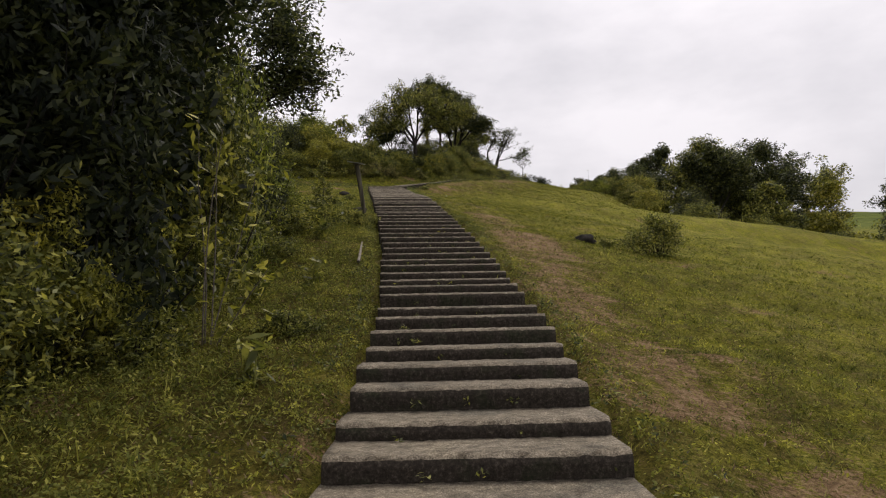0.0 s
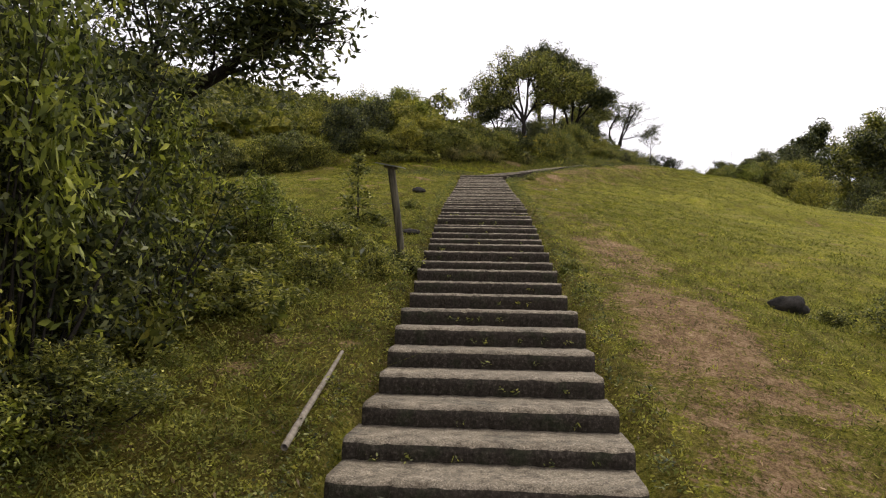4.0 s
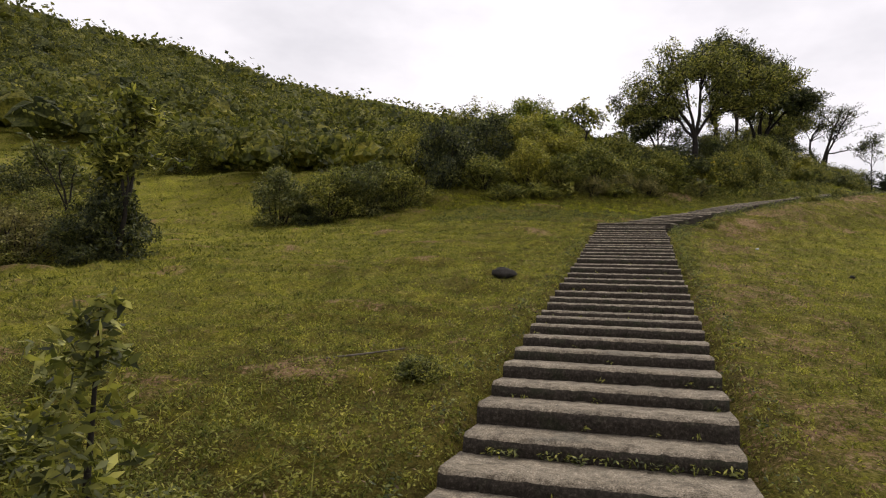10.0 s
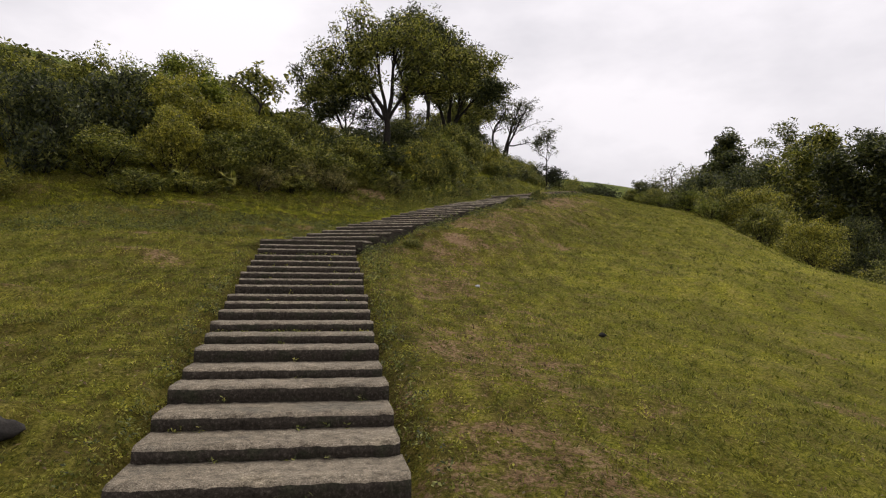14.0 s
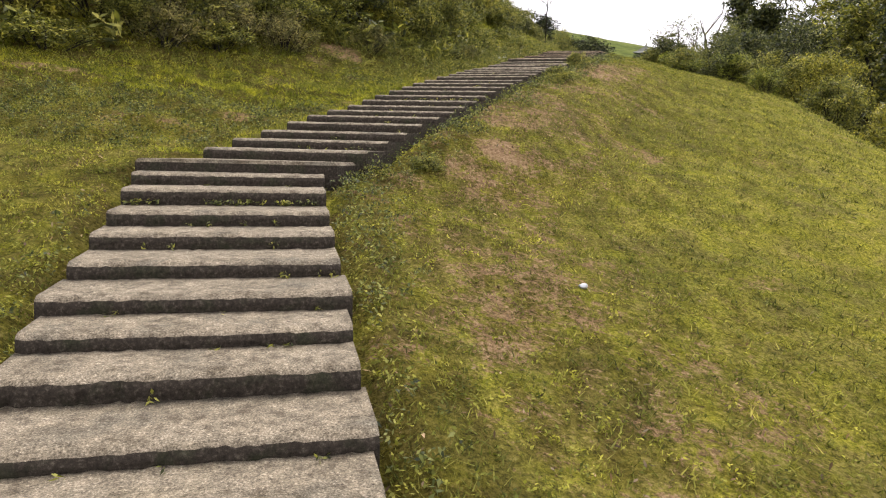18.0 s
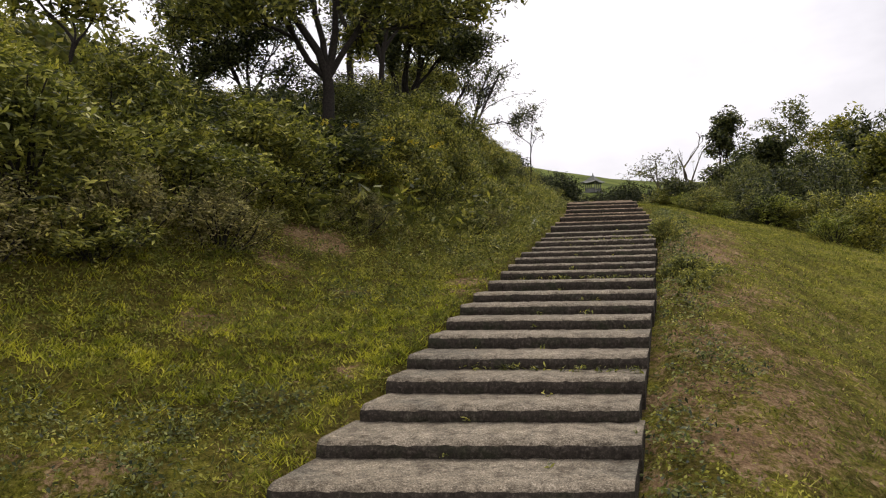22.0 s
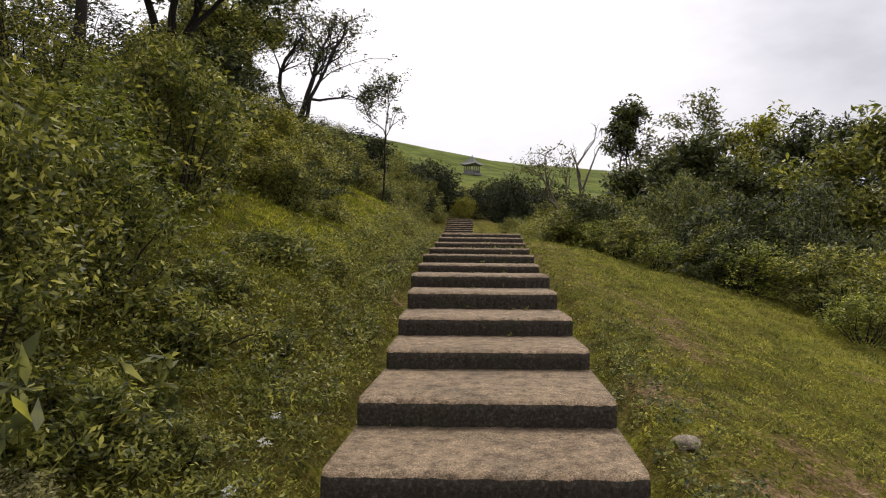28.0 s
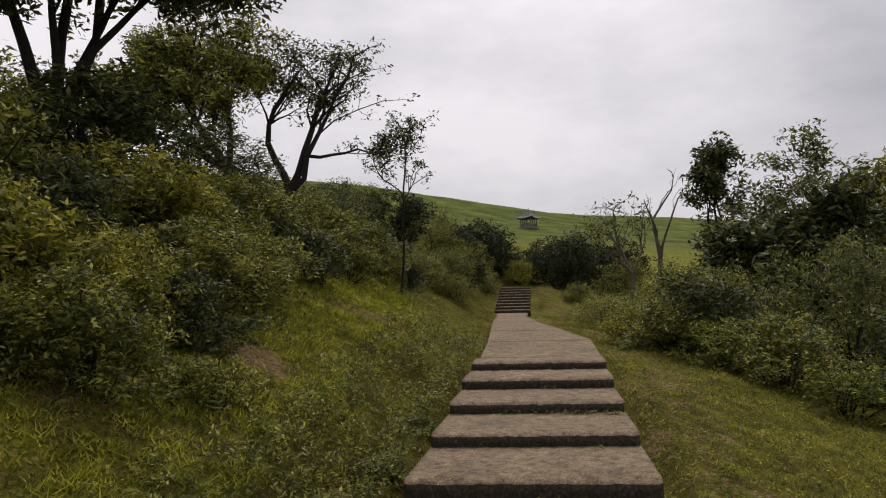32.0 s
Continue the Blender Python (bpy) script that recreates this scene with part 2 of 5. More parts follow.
# The second flight: distance along it from its middle mark, and the height of each step.
MARK, ALONG = (4.46, 25.97), (0.559, 0.829)
FLIGHT_S = (-6.19, -5.79, -5.34, -4.91, -4.48, -4.03, -3.60, -3.20, -2.84, -2.42, -2.00, -1.60, -1.16, -0.73, -0.20, 0.16, 0.63, 1.10, 1.62, 2.05, 2.48, 2.90, 3.45,
            4.37, 5.28, 6.42, 7.35, 8.33, 9.25, 10.2, 11.25, 12.3, 13.3, 14.3, 15.3)
FLIGHT_Z = (5.07, 5.17, 5.27, 5.38, 5.48, 5.57, 5.66, 5.76, 5.855, 5.957, 6.052, 6.146, 6.236, 6.340, 6.438, 6.518, 6.606, 6.690, 6.770, 6.865, 6.943, 7.039, 7.172,
            7.303, 7.468, 7.62, 7.785, 7.96, 8.11, 8.22, 8.345, 8.45, 8.555, 8.665, 8.765)


def smooth(a, b, v):
    t = np.clip((v - a) / (b - a), 0, 1)
    return t * t * (3 - 2 * t)


def wave(x, y, k, seed):
    """Uneven ground: a few crossed waves about k metres long."""
    r = np.random.RandomState(seed)
    out = 0
    for _ in range(7):
        a, p = r.uniform(0, 6.28, 2)
        q = 6.28 / (k * r.uniform(0.6, 1.7))
        out = out + np.sin(q * (x * np.cos(a) + y * np.sin(a)) + p)
    return out / 7


def ledges(x, y):
    """Little trodden terraces along the slope, strongest on the open meadow."""
    u = (y * 0.92 + 0.30 * x + 0.55 * wave(x, y, 3.4, 81) + 0.16 * wave(x, y, 0.9, 82)) / 0.85
    saw = u - np.floor(u)
    left = np.interp(y, CENTRE_Y, CENTRE_X) - x - 0.8
    open_side = smooth(0.3, 1.2, left) * (1 - smooth(16, 24, left)) * np.maximum(smooth(-6, -2, y) * (1 - smooth(24, 26.5, y)), 0.5 * smooth(20, 22, y) * (1 - smooth(27, 29, y)))
    return open_side * np.clip(0.35 + 0.9 * wave(x, y, 2.3, 83), 0, 1) * (smooth(0.0, 0.22, saw) - saw)


def bank_rise(d, x):
    """How far up the bank a point lies: steep at first, then a shoulder, flatter behind the umbrella tree."""
    return np.clip(d, 0, 4.4) + (0.06 + 0.34 * smooth(0, 4, -x)) * np.clip(d - 4.4, 0, 6)


def land(x, y):
    """Height of the ground."""
    x, y = np.asarray(x, float), np.asarray(y, float)
    base = np.interp(y, PROFILE_Y, PROFILE_Z)
    turn = 1 - 0.17 * smooth(19, 22, y)
    off = (x - np.interp(y, CENTRE_Y, CENTRE_X)) * turn
    right, left = np.maximum(off - 0.82, 0), np.maximum(-off - 0.82, 0)
    z = base - 0.10 - (0.15 * np.minimum(right, 40) + 0.05 * np.maximum(right - 40, 0)) * (1 - 0.85 * smooth(60, 110, y))
    bank = smooth(21, 27, y) * (1 - smooth(60, 90, y))
    z = z - 0.02 * np.minimum(left, 10) + bank * (0.29 + 0.41 * smooth(33, 48, y)) * bank_rise(left - 2.1 + 1.5 * smooth(24.5, 29, y), x)
    z = z - 0.38 * np.clip(right - 4.6, 0, 14) * smooth(23, 31, y) * (1 - smooth(70, 110, y))
    z = z + 0.42 * np.maximum(-x - 6, 0) * smooth(26, 110, y) * (1 - 0.55 * smooth(60, 200, -x))
    z = z + 13 * smooth(55, 120, -x) * (1 - smooth(70, 105, y)) * smooth(8, 45, y) + 6.5 * smooth(190, 250, y) * (1 - smooth(60, 150, x))
    z = z + 0.34 * smooth(0.30, 0.72, left) * smooth(30.5, 33.5, y) * (1 - smooth(44, 49, y))
    z = z + 2.4 * smooth(16, 46, -x) * smooth(14, 34, y) * (1 - smooth(60, 95, y)) - 0.55 * smooth(3, 9, -x) * (1 - smooth(18, 28, -x)) * smooth(20.5, 25, y) * (1 - smooth(32, 44, y))
    z = z + 0.19 * ledges(x, y)
    run = (x - MARK[0]) * ALONG[0] + (y - MARK[1]) * ALONG[1]
    near = (1 - smooth(0.3, 2.2, right + left)) * smooth(20.8, 21.6, y) * (1 - smooth(38.5, 40, y))
    z = z + near * (np.interp(run, FLIGHT_S, FLIGHT_Z) - 0.10 - base + 0.10)
    z = z - 0.12 * (1 - smooth(0.0, 0.12, right + left))
    rough = smooth(0.0, 1.2, right + left)
    return z + rough * (0.07 * wave(x, y, 2.6, 3) + 0.06 * wave(x * 0.5, y * 1.4, 1.0, 9) * (1 - smooth(14, 22, np.abs(x))) + 0.16 * wave(x, y, 7, 5)) + 0.9 * wave(x, y, 40, 8) * smooth(45, 90, np.hypot(x, y - 10))


# ---- mesh helpers ----
def mesh_of(name, verts, faces, mat, smooth_faces=False):
    me = bpy.data.meshes.new(name)
    verts, faces = np.asarray(verts, np.float32), np.asarray(faces, np.int32)
    k = faces.shape[1]
    me.vertices.add(len(verts))
    me.vertices.foreach_set("co", verts.ravel())
    me.loops.add(faces.size)
    me.loops.foreach_set("vertex_index", faces.ravel())
    me.polygons.add(len(faces))
    me.polygons.foreach_set("loop_start", np.arange(0, faces.size, k, dtype=np.int32))
    me.update(calc_edges=True)
    me.polygons.foreach_set("use_smooth", np.full(len(faces), smooth_faces))
    me.materials.append(mat)
    return me


def child(name, me, parent, label=""):
    ob = new(name, me)
    ob.parent = parent
    return tagged(ob, label)


def part(name, bm, mat, parent, label=""):
    me = bpy.data.meshes.new(name)
    bm.to_mesh(me)
    bm.free()
    me.materials.append(mat)
    return child(name, me, parent, label)


# ---- ground ----
def spread(lo, hi, a, b, fine, grow):
    """Grid lines: fine between a and b, growing wider outside."""
    core = list(np.arange(a, b, fine))
    step, v = fine, core[-1]
    while v < hi:
        step *= grow
        v += step
        core.append(v)
    step, v = fine, a
    while v > lo:
        step *= grow
        v -= step
        core.insert(0, v)
    return np.array(core)


# bare patches of reddish soil: place and radius
BARE = ((1.73, 27.2, 0.36), (2.06, 27.35, 0.3), (1.42, 26.35, 0.3), (2.17, 26.06, 0.18), (3.44, 26.43, 0.18), (-1.35, 0.0, 0.22), (-0.72, 0.65, 0.1), (-5.11, 8.34, 0.22), (-2.39, 8.5, 0.16), (-1.02, 9.66, 0.14),
        (2.06, 5.72, 0.26), (2.45, 5.78, 0.22), (2.2, 5.24, 0.3), (6.78, 26.88, 0.3), (6.54, 26.49, 0.22), (6.9, 27.5, 0.35), (7.3, 28.2, 0.3), (8.61, 30.33, 0.28), (1.75, 24.25, 0.14), (8.82, 37.63, 0.2), (3.46, 22.3, 0.18), (3.2, 21.4, 0.2), (2.1, 2.06, 0.4), (2.2, 1.05, 0.45), (3.3, 26.45, 0.26), (3.6, 26.95, 0.2), (3.95, 27.4, 0.18), (4.25, 27.8, 0.14), (-0.75, -5.9, 0.22), (-0.9, -6.5, 0.25), (-1.1, -7.1, 0.2))


def wear_at(x, y):
    """How bare the ground is: the trodden line beside the steps, and scattered scars."""
    off = x - np.interp(y, CENTRE_Y, CENTRE_X)
    line = off - 1.75 - 0.35 * np.sin(y * 0.45)
    track = np.exp(-(line / 0.8) ** 2) * np.clip(0.38 + 0.8 * wave(x, y, 2.2, 11) + 0.5 * wave(x, y, 0.6, 13), 0.1, 0.8)
    broad = 0.44 * np.exp(-((off - 2.6 + 0.35 * smooth(20, 24, y)) / 1.2) ** 2) * smooth(11, 14, y) * (1 - smooth(27, 31, y)) * np.clip(0.6 + 0.8 * wave(x, y, 1.2, 12), 0, 1)
    lower = 0.82 * np.exp(-((off - 1.6 - 0.2 * np.sin(y * 0.6)) / 0.42) ** 2) * (1 - smooth(2, 7, y)) * np.clip(0.6 + 0.9 * wave(x, y, 1.4, 15), 0, 1)
    scars = smooth(0.34, 0.62, wave(x, y * 1.7, 2.0, 21)) * 0.6
    ledge = 0.6 * smooth(0.26, 0.55, ledges(x, y))
    spots = sum(np.exp(-((x - px) ** 2 + ((y - py) * 1.4) ** 2) / (pr * 1.15) ** 2) for px, py, pr in BARE)
    return np.clip(np.clip(track + broad + lower + scars, 0, 0.52 + 0.28 * (1 - smooth(4, 7, y)) + 0.10 * smooth(11, 14, y)) + 0.85 * spots + ledge, 0, 0.98)


# ---- where things grow ----
def beside(x, y):
    """Distances out from the right and the left edge of the steps."""
    off = (x - np.interp(y, CENTRE_Y, CENTRE_X)) * (1 - 0.17 * smooth(19, 22, y))
    half = 0.80 - 0.2 * smooth(40, 44, y)
    return off - half, -off - half


def hill_wood(x, y):
    near = smooth(-0.5, 0.8, y - 25.5 - 0.42 * np.clip(-x - 12, 0, 34) + 0.5 * np.maximum(-x - 50, 0)) * smooth(3, 6.5, -x + 0.12 * (y - 30) - 1)
    crest = smooth(30.5, 33, y) * (1 - smooth(75, 90, y)) * smooth(0.2, 1.6, -x + 0.04 * (y - 34))
    return np.maximum(near, crest) * np.clip(0.85 + 0.35 * wave(x, y, 14, 51), 0, 1)


def lawn(x, y):
    r, l = beside(x, y)
    d = np.maximum(r, l)
    return np.where(d > 0.0, (1 - 0.45 * smooth(0.15, 0.6, l) * np.clip(1 - smooth(5, 8, y) + smooth(24, 26, y) * (1 - smooth(33, 35, y)), 0, 1)) * np.exp(-np.maximum(d - 1.2, 0) / np.where(l > 0, 3.6, 2.8)), 0) * (1 - 0.75 * wear_at(x, y)) * np.clip(0.5 + 0.3 * wave(x, y, 1.2, 31) + 0.9 * wave(x, y, 0.3, 33), 0.04, 1)


def mound(y, l):
    """The mown grassy shoulder to one side of the landing."""
    return smooth(0.6, 0.85, l) * (1 - smooth(2.6, 3.3, l)) * smooth(32.0, 33.5, y) * (1 - smooth(44, 47, y))


def weeds(x, y):
    r, l = beside(x, y)
    low = (l > 0.05) * (1 - smooth(8, 13, y)) * (0.6 + 0.4 * smooth(0.3, 1.5, l)) * np.exp(-np.maximum(l - 4, 0) / 2)
    high = (l > 0.1) * smooth(21, 25, y) * (0.25 + 0.75 * smooth(1.2, 2.5, l)) * np.exp(-np.maximum(l - 8, 0) / 3)
    high = high * (1 - 0.9 * mound(y, l))
    edge = np.exp(-(np.maximum(r, l) / (0.16 + 0.12 * (r > 0) + 0.25 * (r > 0) * smooth(19, 22, y) * (1 - smooth(26, 30, y)))) ** 2) * (np.maximum(r, l) > 0) * 0.8
    return (1 - 0.9 * smooth(0.45, 0.75, wear_at(x, y))) * np.clip(low + high, 0, 1) * (0.55 + 0.45 * wave(x, y, 1.5, 41)) + edge + 0.3 * (l > 0.4) * smooth(0.3, 0.6, wave(x, y, 1.0, 43)) * smooth(6, 9, y)


def carpet(x, y):
    r, l = beside(x, y)
    upper = smooth(22.5, 26, y) * (1 - smooth(35, 37, y)) * (1 - 0.95 * mound(y, l)) * np.exp(-np.maximum(l - 3, 0) / 1.5)
    lower = (1 - smooth(6, 9, y)) * np.exp(-np.maximum(l - 2.5, 0) / 1.5)
    return (l > 0.06) * (1 - 0.9 * smooth(0.45, 0.75, wear_at(x, y))) * np.clip(upper + lower, 0, 1) * np.clip(0.5 + 0.6 * wave(x, y, 0.9, 71) + 0.7 * wave(x, y, 0.35, 73), 0.05, 1)


gx, gy = spread(-420, 420, -10, 13, 0.15, 1.065), spread(-60, 620, -13, 42, 0.15, 1.065)
GX, GY = np.meshgrid(gx, gy)
nx, ny = len(gx), len(gy)
idx = np.arange(nx * ny).reshape(ny, nx)
quads = np.stack([idx[:-1, :-1], idx[:-1, 1:], idx[1:, 1:], idx[1:, :-1]], -1).reshape(-1, 4)
me = mesh_of("ground", np.stack([GX, GY, land(GX, GY)], -1).reshape(-1, 3), quads, TURF, True)
bare = me.attributes.new("wear", "FLOAT", "POINT")
bare.data.foreach_set("value", wear_at(GX, GY).ravel().astype(np.float32))
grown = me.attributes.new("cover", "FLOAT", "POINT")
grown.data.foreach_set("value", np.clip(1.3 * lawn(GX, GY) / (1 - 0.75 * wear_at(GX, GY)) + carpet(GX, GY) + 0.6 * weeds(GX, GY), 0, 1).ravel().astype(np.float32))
ground = tagged(new("ground", me), "sloping hillside of short grass with bare earth patches", "ground", kind="structure")

# ---- steps ----
stairs = tagged(new("staircase"), "long flight of weathered concrete steps up a hillside", "stairs", kind="structure")
rnd = random.Random(4)


# Front and end faces: far darker concrete than the treads, with random green mottling.
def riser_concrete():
    m, nt, b = material("dark_riser_concrete", 0.95, 0.15)
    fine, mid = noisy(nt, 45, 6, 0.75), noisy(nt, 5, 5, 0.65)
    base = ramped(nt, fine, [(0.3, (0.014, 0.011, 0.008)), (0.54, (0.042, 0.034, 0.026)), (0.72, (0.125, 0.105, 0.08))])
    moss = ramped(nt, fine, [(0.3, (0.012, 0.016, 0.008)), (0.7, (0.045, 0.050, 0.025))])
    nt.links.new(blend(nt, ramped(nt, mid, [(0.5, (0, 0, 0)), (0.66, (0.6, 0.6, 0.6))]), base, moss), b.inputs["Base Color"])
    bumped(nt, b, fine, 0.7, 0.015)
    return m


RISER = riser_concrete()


def block(name, a, b, z, thick, width, parent, mat=CONCRETE, swing=0.0):
    """A rough concrete step between two points of the centre line, its top at z."""
    a, b = Vector(a), Vector(b)
    way = (b - a).normalized()
    side = Vector((way.y, -way.x))
    side.rotate(Matrix.Rotation(radians(swing), 2))
    bm = bmesh.new()
    nu, rings, lilt = 44, [], rnd.uniform(0, 6.28)
    for u in range(nu + 1):
        s = (u / nu - 0.5) * width
        j = [rnd.gauss(0, 0.006) for _ in range(6)]
        chip = 0.003 * math.sin(u * 0.17 + lilt) + 0.003 * math.sin(u * 0.9 + 2 * lilt) + (0.020 * rnd.random() if rnd.random() < 0.10 else 0.0) + (0.025 if u in (0, nu) else 0.008 if u in (1, nu - 1) else 0.0)
        edge = a + side * s
        rear = b + side * s
        rows = [(edge + way * (0.02 + j[0]), z - thick), (edge + way * (j[1] + chip), z - 0.06 + j[2]), (edge + way * (0.010 + j[1] * 0.6 + chip), z - 0.024 + j[3] * 0.4),
                (edge + way * (0.034 + chip), z - 0.007 + j[4] * 0.3), (edge + way * 0.085, z + j[4] * 0.3), (rear, z + 0.006 + j[5] * 0.3), (rear, z - thick)]
        rings.append([bm.verts.new((p.x, p.y, h)) for p, h in rows])
    for p, q in zip(rings, rings[1:]):
        for k in range(7):
            face = bm.faces.new((p[k], q[k], q[(k + 1) % 7], p[(k + 1) % 7]))
            face.smooth = 0 < k < 5
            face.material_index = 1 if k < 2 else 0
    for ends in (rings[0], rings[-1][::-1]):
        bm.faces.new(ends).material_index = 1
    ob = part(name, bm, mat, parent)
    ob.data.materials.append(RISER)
    return ob


FIRST_Y = (-13.4, -12.9, -12.4, -11.95, -11.5, -11.0, -10.55, -10.1, -9.65, -9.2, -8.75, -8.3, -7.85, -7.42, -6.98, -6.53, -6.02, -5.56, -5.11, -4.66, -4.21, -3.76, -3.25, -2.76, -2.32,
           -1.93, -1.52, -1.10, -0.68, -0.20, 0.27, 0.76, 1.30, 1.78, 2.28, 2.78, 3.18, 3.74, 4.20, 4.66, 5.12, 5.50, 5.90, 6.41, 6.78, 7.24, 7.65, 8.08, 8.49, 8.93,
           9.36, 9.78, 10.18, 10.56, 10.92, 11.26, 11.74, 12.26, 12.73, 13.19, 13.69, 14.1, 14.55, 15.0, 15.38, 15.85, 16.2, 16.59, 17.05, 17.43, 17.8, 18.27, 18.76, 19.16, 19.65, 20.1)
for y0, y1 in zip(FIRST_Y, FIRST_Y[1:] + (20.52,)):
    c0, c1 = (float(np.interp(y0, CENTRE_Y, CENTRE_X)), y0), (float(np.interp(y1, CENTRE_Y, CENTRE_X)), y1)
    if y0 > 20:
        c1 = (c0[0], y1)
    block("step", c0, (c1[0], c1[1] + 0.05), float(np.interp(y0, PROFILE_Y, PROFILE_Z)) + rnd.gauss(0, 0.008), 0.24, 1.54 + rnd.gauss(0, 0.02), stairs)


def centre(run):
    """A point of the second flight's centre line."""
    p = Vector(MARK) + Vector(ALONG) * run
    return Vector((float(np.interp(p.y, CENTRE_Y, CENTRE_X)), p.y))


def slab(name, corners, z, thick, parent, mat):
    """A flat slab over the corners, its upper edge rounded off."""
    bm = bmesh.new()
    mid = sum((Vector(c) for c in corners), Vector((0, 0))) / len(corners)
    rows = []
    for inset, drop in ((0.0, thick), (0.0, 0.03), (0.03, 0.0)):
        rows.append([bm.verts.new((*(Vector(c) + (mid - Vector(c)).normalized() * inset), z - drop)) for c in corners])
    for p, q in zip(rows, rows[1:]):
        for k in range(len(corners)):
            n = (k + 1) % len(corners)
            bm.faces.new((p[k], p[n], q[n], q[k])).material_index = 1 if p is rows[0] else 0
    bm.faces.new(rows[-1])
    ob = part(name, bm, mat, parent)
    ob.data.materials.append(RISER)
    return ob


slab("step", [(-0.37, 20.43), (1.33, 20.37), (1.70, 20.88), (0.30, 21.25)], 4.965, 0.3, stairs, CONCRETE)
for k, (run, z) in enumerate(zip(FLIGHT_S, FLIGHT_Z)):
    after = FLIGHT_S[k + 1] if k + 1 < len(FLIGHT_S) else run + 0.6
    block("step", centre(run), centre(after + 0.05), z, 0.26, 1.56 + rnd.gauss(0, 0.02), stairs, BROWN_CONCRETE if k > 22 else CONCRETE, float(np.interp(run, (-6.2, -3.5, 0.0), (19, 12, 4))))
# the level path above, and the short flight at its end
walkway = tagged(new("upper_path"), "smooth worn concrete path between green banks", "path", kind="structure")
left_edge = [(11.75, 39.6), (13.1, 42.2), (14.9, 45.8), (16.9, 49.8), (18.9, 53.6), (20.5, 56.75)]
right_edge = [(13.05, 38.85), (14.75, 41.6), (15.95, 44.4), (17.7, 48.6), (19.8, 53.1), (21.65, 56.3)]
heights = (8.77, 8.83, 8.9, 9.0, 9.1, 9.2)
for k in range(5):
    bm = bmesh.new()
    top = [(*left_edge[k], heights[k]), (*right_edge[k], heights[k]), (*right_edge[k + 1], heights[k + 1] - 0.005), (*left_edge[k + 1], heights[k + 1] - 0.005)]
    up, low = [bm.verts.new(c) for c in top], [bm.verts.new((c[0], c[1], c[2] - 0.25)) for c in top]
    bm.faces.new(up)
    for i in range(4):
        bm.faces.new((low[i], low[(i + 1) % 4], up[(i + 1) % 4], up[i]))
    bmesh.ops.recalc_face_normals(bm, faces=bm.faces[:])
    part("paving_slab", bm, BROWN_CONCRETE, walkway)
for k in range(9):
    a = Vector((21.05 + 0.37 * k, 56.5 + 0.66 * k))
    block("step", a, a + Vector((0.40, 0.72)), 9.33 + 0.135 * k, 0.3, 1.45, stairs, BROWN_CONCRETE)

# ---- plants ----
def leaves(rs, centres, size, up=0.35, long=2.1):
    """Folded leaf blades about the given centres, four corners each."""
    n = len(centres)
    axis = rs.normal(size=(n, 3))
    axis[:, 2] = axis[:, 2] * 0.6 - 0.1
    axis /= np.linalg.norm(axis, axis=1)[:, None]
    nor = rs.normal(size=(n, 3)) + (0, 0, up * 3)
    side = np.cross(axis, nor)
    side /= np.linalg.norm(side, axis=1)[:, None] + 1e-9
    s = size * rs.uniform(0.6, 1.35, n)[:, None]
    droop = np.array((0, 0, -0.15)) * s
    belly = centres - axis * s * 0.12 * long + droop * 0.2
    v = np.stack([centres - axis * s * 0.5 * long, belly + side * s * 0.36, centres + axis * s * 0.5 * long + droop, belly - side * s * 0.36], 1)
    return v.reshape(-1, 3), np.arange(4 * n).reshape(-1, 4)


def cloud_of(rs, blobs, n, rim=0.5):
    """Points in lumpy clumps that fill the given blobs (x, y, z, rx, ry, rz)."""
    blobs = np.array(blobs, float)
    vol = np.prod(blobs[:, 3:], axis=1) ** 0.67
    pick = rs.choice(len(blobs), n, p=vol / vol.sum())
    d = rs.normal(size=(n, 3))
    d /= np.linalg.norm(d, axis=1)[:, None]
    lump = 1 + 0.28 * np.sin(d[:, 0] * 5 + pick) * np.sin(d[:, 1] * 6 + 2 * pick) + 0.16 * np.sin(d[:, 2] * 11 + d[:, 0] * 9)
    r = rs.uniform(rim, 1, n) * lump
    return blobs[pick, :3] + d * r[:, None] * blobs[pick, 3:]


def tube(points, radii, sides=6):
    """A tapered round limb along points."""
    pts = np.array(points, float)
    n = len(pts)
    way = np.gradient(pts, axis=0)
    way /= np.linalg.norm(way, axis=1)[:, None] + 1e-9
    ref = np.array((0.31, 0.95, 0.05))
    u = np.cross(way, ref)
    u /= np.linalg.norm(u, axis=1)[:, None] + 1e-9
    w = np.cross(way, u)
    a = np.arange(sides) * 6.2832 / sides
    ring = u[:, None] * np.cos(a)[None, :, None] + w[:, None] * np.sin(a)[None, :, None]
    v = (pts[:, None] + ring * np.array(radii)[:, None, None]).reshape(-1, 3)
    i = np.arange(n - 1)[:, None] * sides + np.arange(sides)[None]
    j = np.arange(n - 1)[:, None] * sides + (np.arange(sides)[None] + 1) % sides
    return v, np.stack([i, j, j + sides, i + sides], -1).reshape(-1, 4)


def joined(pieces):
    vs, fs, k = [], [], 0
    for v, f in pieces:
        vs.append(v)
        fs.append(f + k)
        k += len(v)
    return np.concatenate(vs), np.concatenate(fs)


def limb(rs, start, way, length, r0, r1, bend=0.25, rise=0.1, n=6):
    pts, p, d = [np.array(start, float)], np.array(start, float), np.array(way, float)
    d /= np.linalg.norm(d)
    for _ in range(n):
        d = d + rs.normal(size=3) * bend / 2 + (0, 0, rise)
        d /= np.linalg.norm(d)
        p = p + d * length / n
        pts.append(p)
    return pts, np.linspace(r0, r1, n + 1), d


